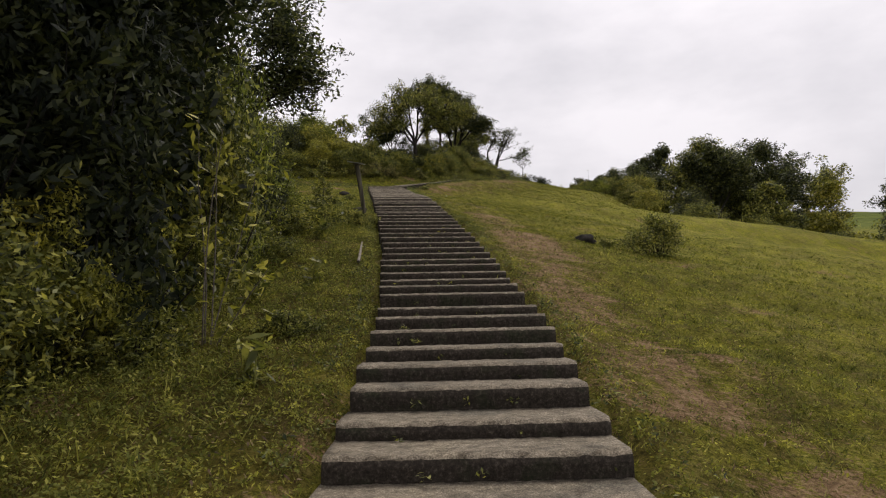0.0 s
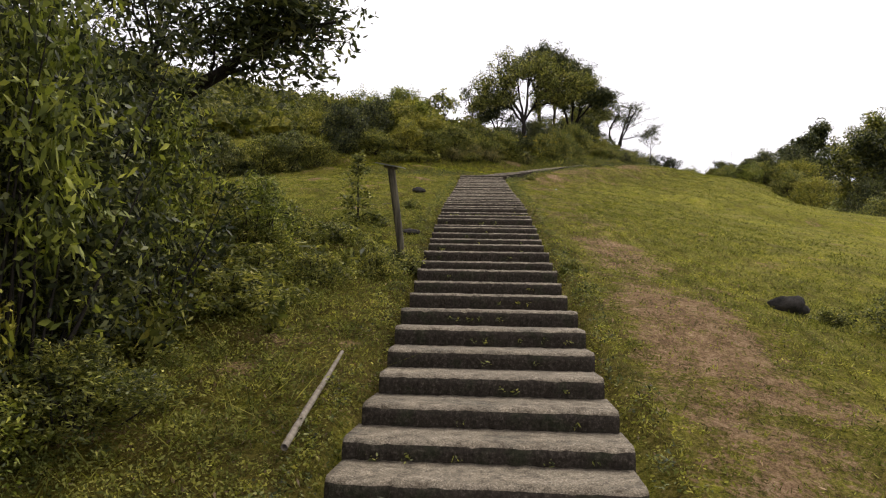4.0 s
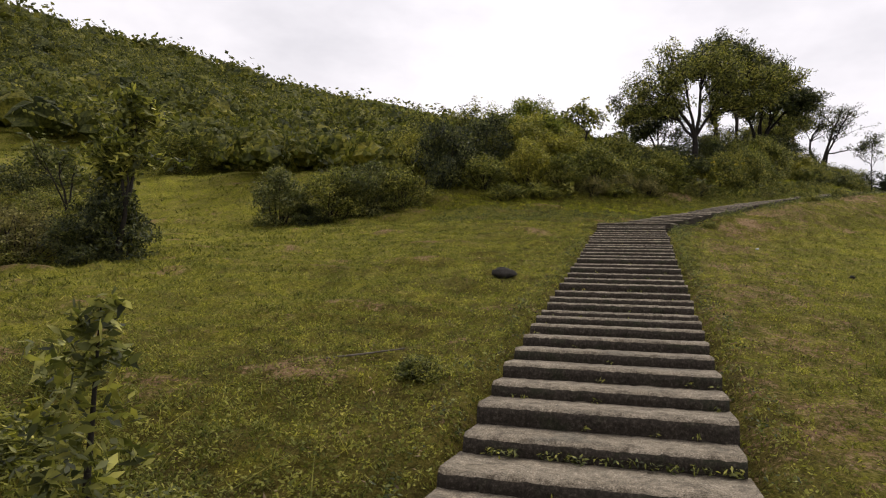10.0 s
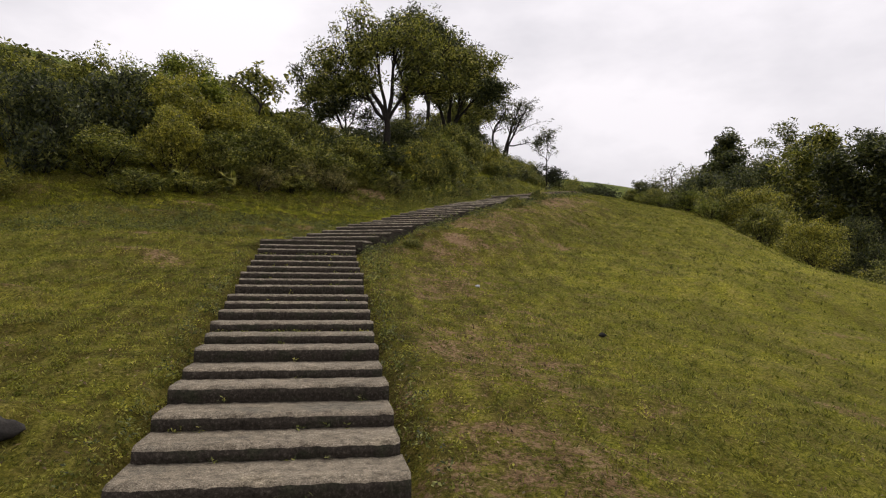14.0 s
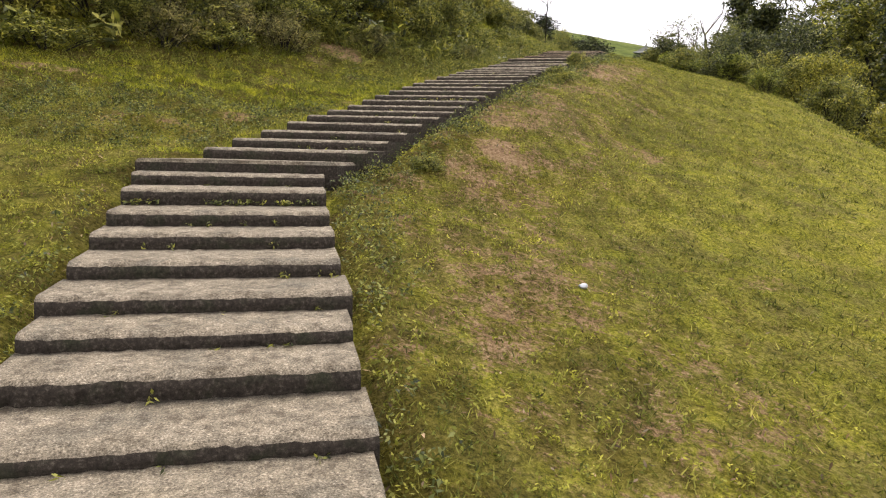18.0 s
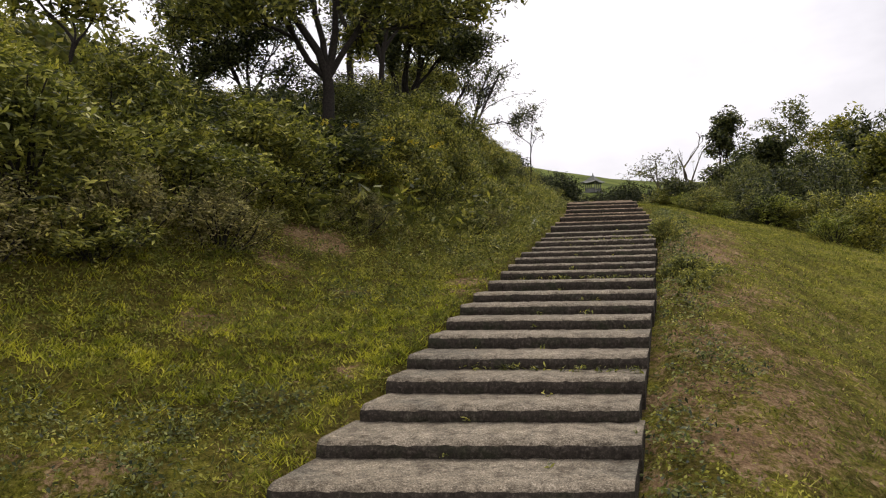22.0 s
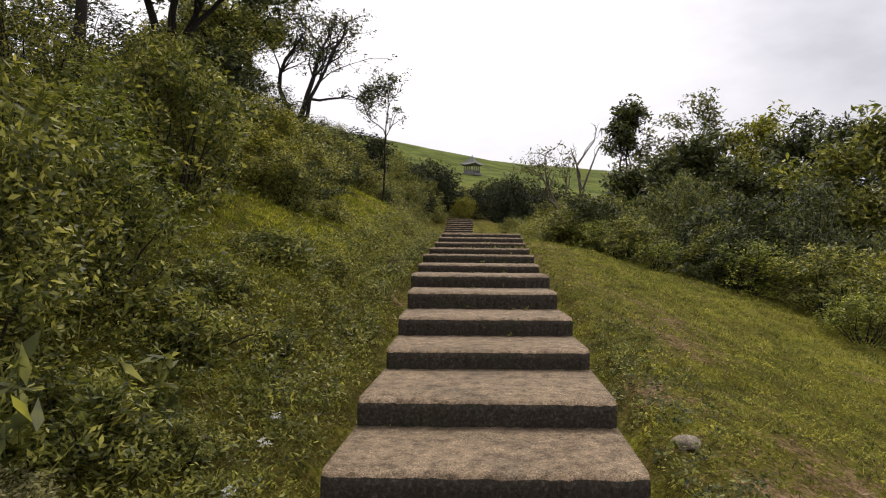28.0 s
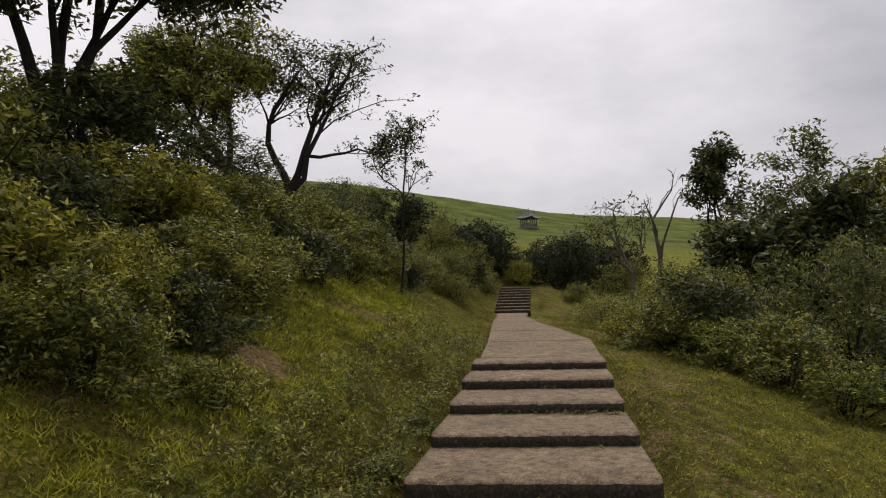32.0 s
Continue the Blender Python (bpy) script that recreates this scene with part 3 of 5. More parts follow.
def put(name, x, y, label, category, group="", sink=0.05, turn=0.0, size=1.0):
    ob = tagged(new(name), label, category, group)
    ob.location = (x, y, float(land(x, y)) - sink)
    ob.rotation_euler = (0, 0, turn)
    ob.scale = (size, size, size)
    return ob


def clumped(rs, tips, per, radius, leaf, up=0.35, long=2.1):
    """Leaves gathered about the tips of twigs."""
    tips = np.repeat(np.asarray(tips, float), per, axis=0)
    off = rs.normal(size=tips.shape)
    off *= (rs.uniform(0, 1, len(off)) ** 0.4 * radius / (np.linalg.norm(off, axis=1) + 1e-9))[:, None] * (1, 1, 0.75)
    return leaves(rs, tips + off, leaf, up, long)


def dome(rs, n, w, d, h, lumps=6):
    """Twig tips over and inside a lumpy dome."""
    a = rs.uniform(0, 6.28, lumps)
    q = np.sqrt(rs.uniform(0, 1, lumps))
    own = np.stack([0.37 * w * q * np.cos(a), 0.37 * d * q * np.sin(a), h * (0.8 - 0.5 * q * q + rs.uniform(-0.14, 0.08, lumps)),
                    rs.uniform(0.13, 0.25, lumps) * w, rs.uniform(0.13, 0.25, lumps) * d, rs.uniform(0.13, 0.24, lumps) * h], 1)
    skirt = np.array([[0, 0, 0.15 * h, 0.42 * w, 0.42 * d, 0.3 * h]])
    p = cloud_of(rs, np.concatenate([own, skirt]), n, 0.5)
    p[:, 2] = np.maximum(p[:, 2], 0.04)
    return p


SIZE = {}


def bush_model(seed, mat, leaf, n, per, w=2.0, h=1.5, radius=0.15, twig=BARK):
    """A bush of standard size, to be copied and stretched a little: a leafy crown over a tuft of stems."""
    rs = np.random.RandomState(seed)
    ob = new("bush")
    tips = dome(rs, n, w, w, h, 15)
    child("crown", mesh_of("crown", *clumped(rs, tips, per, radius, leaf), mat), ob)
    wood = []
    for tip in tips[:22]:
        pts, rad, _ = limb(rs, (tip[0] * 0.15, tip[1] * 0.15, -0.1), tip * (1, 1, 1.1), np.linalg.norm(tip) * 1.05, 0.02, 0.005, 0.25)
        wood.append(tube(pts, rad, 5))
    child("woody_base", mesh_of("woody_base", *joined(wood), twig, True), ob)
    SIZE[ob] = (w, h)
    return ob


def set_bush(model, x, y, w, h, label, group="", turn=0.0, d=None, category="bush", sink=0.06):
    w0, h0 = SIZE[model]
    m = Matrix.LocRotScale((x, y, float(land(x, y)) - sink), Euler((0, 0, turn)), (w / w0, (d or w) / w0, h / h0))
    return tagged(copy_thing(model, m), label, category, group)


def tree(x, y, fork, aims, label, mat, seed, trunk=0.12, lean=(0, 0), twigs=9, per=60, leaf=0.1, clump=0.4, wood=BARK, sink=0.1, name="tree", group="", bend=0.3, low=2, primary=3):
    """A trunk that forks into limbs, one to each aim (x, y, z, spread), with twigs and gathered leaves at their ends."""
    rs = np.random.RandomState(seed)
    ob = put(name, x, y, label, "tree", group, sink)
    pts, rad, _ = limb(rs, (0, 0, 0), (lean[0], lean[1], 1), fork, trunk, trunk * 0.72, 0.12, 0.02, 7)
    rad = rad * np.concatenate([[1.45, 1.1], np.ones(len(rad) - 2)])
    child("trunk", mesh_of("trunk", *tube(pts, rad, 9), wood, True), ob)
    tips, grown = [], []
    for i, (ax, ay, az, spread) in enumerate(aims):
        aim = np.array((ax, ay, az), float)
        if i < primary or not grown:
            start, r0 = pts[-1 - rs.randint(0, low)], trunk * (0.66 if i < 2 else 0.5)
        else:
            start, r0 = min(grown, key=lambda g: np.linalg.norm(aim - g[0]) + 1.5 * max(g[0][2] - aim[2] + 0.3, 0))
            r0 *= 0.75
        n, p, line = 7, start.copy(), [start.copy()]
        way = aim - start
        full = np.linalg.norm(way)
        d = way / full + (0, 0, 0.25)
        for k in range(n):
            d = d / np.linalg.norm(d) * 0.55 + (aim - p) / (np.linalg.norm(aim - p) + 1e-6) * 0.55 + rs.normal(size=3) * bend * 0.5
            d /= np.linalg.norm(d)
            p = p + d * full / n * 1.04
            line.append(p)
        radii = np.linspace(r0, max(r0 * 0.25, 0.008), n + 1)
        grown += list(zip(line, radii))[2:6]
        bits = [tube(line, radii, 6)]
        for _ in range(twigs):
            q = line[rs.randint(3, n + 1)]
            to = line[-1] + rs.normal(size=3) * spread * (0.55, 0.55, 0.4)
            way = to - q
            tp, tr, _ = limb(rs, q, way + (0, 0, 0.1), np.linalg.norm(way) + 0.05, max(r0 * 0.3, 0.01), 0.005, 0.5, 0.04, 4)
            bits.append(tube(tp, tr, 4))
            tips += [tp[-1], tp[-2]]
            for _ in range(2):
                side = rs.normal(size=3) * spread * 0.3
                sp, sr, _ = limb(rs, tp[2], side, np.linalg.norm(side), r0 * 0.12, 0.004, 0.5, 0.04, 3)
                bits.append(tube(sp, sr, 3))
                tips.append(sp[-1])
        child("limb", mesh_of("limb", *joined(bits), wood, True), ob)
    if per:
        child("crown", mesh_of("crown", *clumped(rs, np.array(tips), per, clump, leaf, 0.5), mat), ob)
    return ob


# ---- things beside the first flight ----
POST, nt, b = material("weathered_post", 0.85, 0.25)
streak = add(nt, "ShaderNodeMapping", Scale=(1.0, 1.0, 0.06))
nt.links.new(nt.nodes.new("ShaderNodeTexCoord").outputs["Object"], streak.inputs["Vector"])
grain = noisy(nt, 26, 6, 0.7, streak.outputs[0])
nt.links.new(ramped(nt, grain, [(0.34, (0.016, 0.014, 0.010)), (0.5, (0.056, 0.049, 0.032)), (0.66, (0.135, 0.118, 0.078))]), b.inputs["Base Color"])
bumped(nt, b, grain, 0.5, 0.01)
PLATE, nt, b = material("dull_metal_plate", 0.45, 0.5)
b.inputs["Metallic"].default_value = 0.6
nt.links.new(ramped(nt, noisy(nt, 9, 5), [(0.3, (0.30, 0.31, 0.32)), (0.7, (0.52, 0.53, 0.54))]), b.inputs["Base Color"])
ROCK, nt, b = material("dark_rock", 0.95, 0.1)
grain = noisy(nt, 9, 6, 0.7)
nt.links.new(ramped(nt, grain, [(0.3, (0.010, 0.0095, 0.009)), (0.7, (0.065, 0.058, 0.050))]), b.inputs["Base Color"])
bumped(nt, b, grain, 0.8, 0.03)

SIGN_TOP = 1.20
sign = put("sign_post", -0.62, 3.44, "leaning dark post with a tilted metal information plate", "sign post")
v, f = tube([(0.04, 0, -0.1), (-0.005, -0.02, 0.35), (-0.07, -0.04, 0.8), (-0.13, -0.06, SIGN_TOP)], [0.043, 0.044, 0.045, 0.045], 12)
child("post", mesh_of("post", v, f, POST, True), sign)
bm = bmesh.new()
bmesh.ops.create_cube(bm, size=1, matrix=pose(-0.14, -0.07, SIGN_TOP + 0.03, 6, 12, -14) @ Matrix.Diagonal((0.33, 0.22, 0.007, 1)))
bmesh.ops.bevel(bm, geom=bm.edges[:], offset=0.003, segments=2, affect="EDGES")
plate = part("plate", bm, PLATE, sign, "tilted grey metal plate")
bm = bmesh.new()
bmesh.ops.create_cube(bm, size=1, matrix=pose(-0.135, -0.06, SIGN_TOP + 0.008, 6, 12, -14) @ Matrix.Diagonal((0.14, 0.11, 0.03, 1)))
bmesh.ops.bevel(bm, geom=bm.edges[:], offset=0.004, segments=1, affect="EDGES")
part("bracket", bm, POST, sign)
INK, nt, b = material("faded_print", 0.7, 0.2)
nt.links.new(ramped(nt, noisy(nt, 60, 3), [(0.3, (0.10, 0.10, 0.10)), (0.7, (0.2, 0.2, 0.2))]), b.inputs["Base Color"])
for k in range(7):
    bm = bmesh.new()
    bmesh.ops.create_cube(bm, size=1, matrix=pose(-0.14, -0.07, SIGN_TOP + 0.03, 6, 12, -14) @ pose(0.02 - 0.012 * (k % 3), 0.08 - 0.026 * k, 0.0062) @ Matrix.Diagonal((0.25 - 0.025 * (k % 3), 0.007, 0.001, 1)))
    part("printed_line", bm, INK, plate)


def rock(x, y, w, d, h, seed, label, mat=ROCK, turn=0.0):
    bm = bmesh.new()
    bmesh.ops.create_icosphere(bm, subdivisions=3, radius=1)
    rs = np.random.RandomState(seed)
    shift = Vector(rs.uniform(0, 50, 3))
    for vert in bm.verts:
        n = noise.noise(vert.co * 1.4 + shift) * 0.35 + noise.noise(vert.co * 4 + shift) * 0.12
        vert.co *= 1 + n
        vert.co = Vector((vert.co.x * w / 2, vert.co.y * d / 2, vert.co.z * h / 2 + h * 0.25))
    me = bpy.data.meshes.new("rock")
    bm.to_mesh(me)
    bm.free()
    me.materials.append(mat)
    me.polygons.foreach_set("use_smooth", [True] * len(me.polygons))
    ob = tagged(new("rock", me), label, "rock")
    ob.matrix_world = pose(x, y, float(land(x, y)), 0, 0, turn)
    return ob


rock(-1.25, 13.15, 0.34, 0.27, 0.18, 3, "dark rounded rock lying in the grass")
rock(3.92, 3.35, 0.42, 0.28, 0.24, 5, "dark rock beside a dry shrub")
rock(-0.72, 5.4, 0.36, 0.26, 0.11, 8, "flat dark stone half sunk beside the steps")
rock(2.95, 18.6, 0.07, 0.05, 0.045, 9, "small pale stone on the trodden grass", PLATE)
rock(4.27, 17.1, 0.1, 0.08, 0.07, 15, "small dark clod on the meadow grass")
rock(8.15, 29.6, 0.22, 0.14, 0.07, 12, "flat pale stone on the grass", CONCRETE, 30)

stick = put("fallen_pole", -0.68, -0.5, "pale dry pole lying in the weeds", "stick", sink=0.0)
dz = float(land(-0.66, 0.15) - land(-0.70, -1.15))
pts = [(-0.03, -0.65, 0.07 - dz / 2), (-0.01, -0.2, 0.09 - dz * 0.15), (0.0, 0.2, 0.09 + dz * 0.15), (0.02, 0.65, 0.11 + dz / 2)]
child("pole", mesh_of("pole", *tube(pts, [0.021, 0.020, 0.017, 0.013], 8), BARK_DRY, True), stick)

x, y = -1.55, 8.75
twig = put("fallen_twig", x, y, "thin pale dry twig lying on the meadow grass", "stick", sink=0.0)
child("twig", mesh_of("twig", *tube([(-0.28, -0.19, float(land(x - 0.28, y - 0.19) - land(x, y)) + 0.06), (-0.05, 0.0, 0.07), (0.27, 0.19, float(land(x + 0.27, y + 0.19) - land(x, y)) + 0.06)], [0.008, 0.009, 0.006], 6), BARK_PALE, True), twig)

# ---- bushes ----
DRY = bush_model(11, BRAMBLE, 0.035, 330, 16, radius=0.16)
GREEN_A = bush_model(12, LEAF, 0.036, 640, 21)
GREEN_B = bush_model(13, LEAF, 0.036, 680, 16, radius=0.14)
DARK_A = bush_model(14, LEAF_DARK, 0.045, 560, 19)
DARK_B = bush_model(15, LEAF_DARK, 0.048, 560, 14, radius=0.14)
YELLOW = bush_model(16, LEAF_YELLOW, 0.034, 640, 22)
GREY = bush_model(17, LEAF_GREY, 0.046, 560, 14)
FINE = bush_model(18, LEAF, 0.032, 330, 16, w=1.2, h=0.7, radius=0.1)
TALL_A = bush_model(19, LEAF_DARK, 0.062, 880, 14, w=3.0, h=4.0, radius=0.2)
TALL_B = bush_model(20, LEAF_DARK, 0.054, 900, 15, w=3.0, h=4.0, radius=0.14)
# Thicket shrub in near-black leaves: the shade inside it is put into the colour.
TALL_SHADED = bush_model(25, LEAF_DEEP, 0.058, 880, 15, w=3.0, h=4.0, radius=0.18)
FAR_A = bush_model(21, LEAF, 0.040, 620, 22, w=3.0, h=2.2, radius=0.2)
FAR_B = bush_model(22, LEAF_DARK, 0.042, 620, 22, w=3.0, h=2.4, radius=0.2)
FAR_C = bush_model(23, LEAF_YELLOW, 0.040, 620, 22, w=3.0, h=2.2, radius=0.2)
FAR_D = bush_model(24, LEAF_GREY, 0.040, 620, 22, w=3.0, h=2.2, radius=0.2)
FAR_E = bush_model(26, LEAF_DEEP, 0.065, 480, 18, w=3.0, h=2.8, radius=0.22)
SHOOTS = bush_model(27, LEAF_FRESH, 0.042, 300, 13, w=2.0, h=2.4, radius=0.16)
rb = random.Random(9)


def row_of(rows, group, label, category="bush"):
    for model, x, y, w, h in rows:
        set_bush(model, x, y, w, h, label, group, rb.uniform(0, 6.28), w * rb.uniform(0.85, 1.2), category)


set_bush(GREEN_B, 5.1, 2.6, 1.35, 0.95, "leafy yellowish-green shrub standing alone on the grass")
set_bush(FINE, 4.25, 3.1, 0.5, 0.3, "small weed beside a dark rock")
row_of([(TALL_SHADED, -3.9, -4.4, 3.2, 4.6), (TALL_B, -3.4, -2.4, 2.6, 4.8), (TALL_SHADED, -5.4, -6.6, 3.6, 4.0), (TALL_B, -5.0, -2.6, 3.4, 5.2), (GREEN_A, -2.75, -3.7, 1.5, 1.7),
        (TALL_A, -3.6, -0.3, 2.6, 3.9), (TALL_B, -4.5, 2.0, 2.8, 3.6), (GREEN_B, -3.3, 1.9, 1.9, 1.5), (TALL_A, -6.2, 0.6, 3.4, 5.6), (YELLOW, -2.5, -1.9, 1.3, 2.1),
        (TALL_SHADED, -4.7, -9.0, 3.0, 4.6), (GREEN_A, -3.2, -5.9, 1.6, 1.4), (TALL_A, -4.75, 4.0, 2.2, 3.0), (TALL_B, -3.7, 3.7, 1.8, 2.6), (TALL_SHADED, -3.7, -3.4, 3.2, 6.0), (TALL_B, -2.7, -0.4, 1.9, 3.1), (GREEN_A, -2.5, -2.6, 1.5, 2.6), (TALL_A, -2.9, 1.3, 1.8, 3.2), (TALL_B, -3.2, -1.6, 2.4, 4.6), (YELLOW, -2.9, -5.2, 1.2, 1.5), (TALL_B, -4.3, -1.4, 3.0, 6.2), (TALL_SHADED, -4.2, -5.6, 3.2, 5.4), (YELLOW, -2.9, 2.2, 1.2, 1.9), (GREEN_B, -2.5, 4.0, 1.2, 1.1), (SHOOTS, -2.45, -1.0, 1.5, 3.5), (SHOOTS, -2.4, 0.7, 1.2, 2.4), (TALL_SHADED, -2.9, -4.7, 2.2, 4.4), (SHOOTS, -2.1, -1.9, 0.9, 1.1), (SHOOTS, -2.2, 2.9, 1.1, 1.3)],
       "thicket beside the lower steps", "dense dark-leaved shrub in the thicket beside the steps")
row_of([(GREEN_B, -2.0, -0.9, 1.1, 0.6), (FINE, -1.7, 1.2, 1.1, 0.5), (GREEN_A, -2.3, 3.2, 1.3, 0.6), (FINE, -1.6, 4.3, 0.9, 0.4), (GREEN_B, -2.9, 4.6, 1.4, 0.7), (FINE, -3.4, 6.6, 1.3, 0.5),
        (GREEN_B, -4.4, 6.0, 1.5, 0.8), (FINE, -1.35, 2.2, 0.7, 0.4), (FINE, -1.5, 6.0, 0.8, 0.35), (GREEN_A, -2.4, -2.9, 0.9, 0.8), (FINE, -1.3, -4.2, 0.6, 0.3), (FINE, -0.95, 8.4, 0.5, 0.25),
        (FINE, -2.2, 2.2, 1.0, 0.5), (FINE, -0.75, 2.75, 0.5, 0.4), (FINE, -0.62, 3.22, 0.6, 0.32), (FINE, -0.86, 3.35, 0.6, 0.34), (FINE, -2.4, -4.9, 0.9, 0.5), (FINE, -2.6, 0.6, 1.2, 0.6)],
       "weedy shrubs by the sign post", "low weedy green shrub on the rough slope")
row_of([(DARK_B, -9.7, 15.1, 1.9, 1.7), (GREEN_A, -10.5, 15.5, 1.8, 1.5), (DARK_A, -10.1, 14.6, 1.4, 1.1), (DRY, -11.6, 14.6, 2.2, 1.4), (DRY, -12.7, 14.0, 2.0, 1.2), (GREEN_B, -12.1, 14.9, 1.8, 1.0), (DRY, -8.0, 10.0, 1.9, 1.0), (DRY, -9.2, 9.9, 1.9, 1.5), (DRY, -8.6, 9.2, 1.6, 0.9), (DRY, -7.0, 8.9, 1.4, 0.5), (FINE, -6.2, 8.3, 1.0, 0.35), (GREY, -10.0, 22.2, 2.2, 1.9), (GREEN_A, -8.6, 22.8, 2.2, 1.7), (GREY, -7.6, 23.2, 2.0, 1.9), (GREEN_B, -6.6, 23.6, 2.0, 1.4), (DARK_A, -5.6, 25.2, 2.2, 2.6), (DARK_B, -8.9, 22.2, 1.4, 0.8),
        (FAR_D, -12.5, 16.6, 2.2, 0.9), (FAR_A, -16.5, 20.5, 3.0, 1.5), (FINE, -11.5, 14.2, 1.6, 0.6), (FAR_B, -21, 24, 4, 2.2), (FAR_A, -18, 28, 4, 2.0)],
       "bushes on the upper meadow", "leafy bush standing on the upper meadow")
row_of([(GREEN_B, -4.3, 25.2, 2.2, 1.2), (YELLOW, -3.0, 25.6, 1.9, 1.7), (GREEN_A, -1.9, 25.9, 1.8, 1.1), (GREEN_A, -0.8, 26.5, 2.2, 1.4), (GREEN_B, -1.3, 25.7, 1.2, 0.7), (FINE, -3.4, 24.5, 1.3, 0.6), (GREEN_B, 0.6, 27.1, 2.0, 1.1), (FINE, -0.1, 25.9, 1.2, 0.5), (DRY, 0.9, 26.5, 1.4, 0.7), (DRY, -0.9, 25.6, 1.4, 0.7), (DRY, 0.1, 26.1, 1.2, 0.8), (DRY, 2.5, 27.8, 1.1, 0.6), (FINE, -2.3, 24.9, 1.2, 0.5), (GREEN_A, 1.5, 28.3, 2.2, 1.3), (DARK_B, 2.4, 29.4, 2.2, 1.2), (GREEN_A, 3.4, 29.9, 1.7, 1.4), (YELLOW, 3.9, 30.6, 1.5, 1.5),
        (FAR_C, -4.6, 27.8, 3.0, 1.4), (FAR_C, -2.0, 28.4, 2.8, 1.2), (FAR_B, 0.2, 29.8, 2.6, 0.9), (FAR_B, 1.4, 31.2, 2.4, 0.9), (GREEN_B, 3.7, 31.8, 2.2, 1.1), (GREEN_A, 4.7, 32.3, 1.9, 1.3), (GREEN_B, 4.6, 31.4, 1.5, 1.5),
        (YELLOW, -3.2, 27.7, 2.3, 2.1), (YELLOW, -1.7, 28.2, 2.0, 1.5), (DARK_A, -4.7, 26.9, 2.2, 2.4), (GREEN_A, -0.2, 28.4, 2.2, 1.5), (YELLOW, -2.4, 30.2, 2.4, 1.9), (DARK_B, 1.5, 30.0, 2.0, 1.3), (FAR_C, -7.0, 26.8, 2.8, 1.9), (FAR_A, -8.8, 28.7, 3.4, 1.8), (FAR_C, -5.8, 31.0, 3.4, 1.0), (FAR_A, -2.5, 31.8, 3.2, 0.9), (FAR_B, 0.0, 33.6, 3.0, 0.9), (FAR_B, 3.0, 34.8, 3.0, 1.4), (FAR_A, -11.0, 32, 3.4, 1.4), (FAR_C, -4.5, 36, 3.6, 0.9), (FAR_C, 0.6, 37.5, 3.4, 0.9), (FAR_A, -7.5, 35, 3.4, 1.0), (FAR_C, -3.8, 33.8, 2.8, 0.8), (FAR_B, -1.4, 35.6, 2.8, 0.8)],
       "bushes on the bank", "dense green bush on the bank above the meadow")
row_of([(YELLOW, 3.0, 29.1, 1.5, 1.1), (GREEN_B, 3.9, 29.9, 1.3, 1.0), (GREEN_A, 4.6, 30.8, 1.3, 1.1), (GREEN_A, 5.2, 31.9, 1.3, 1.1), (FINE, 4.3, 29.3, 0.9, 0.5), (FINE, 5.1, 30.5, 0.9, 0.5), (FINE, 5.7, 31.6, 0.9, 0.5), (DRY, 4.9, 29.8, 0.8, 0.45),
        (FINE, 6.0, 32.4, 0.8, 0.4), (SHOOTS, 5.4, 32.9, 1.2, 0.9), (FINE, 6.6, 33.4, 0.8, 0.35), (FINE, 5.6, 30.6, 0.6, 0.3), (FINE, 6.4, 31.9, 0.5, 0.25), (FINE, 7.3, 33.6, 0.5, 0.25), (FINE, 8.0, 34.1, 0.45, 0.22), (FINE, 8.5, 34.9, 0.55, 0.25), (DRY, 8.9, 35.6, 0.5, 0.25), (FINE, 9.4, 36.3, 0.5, 0.22), (FINE, 10.0, 37.3, 0.5, 0.2), (FINE, 4.3, 28.5, 0.6, 0.3)],
       "shrubs beside the upper steps", "leafy shrub growing close beside the upper steps")
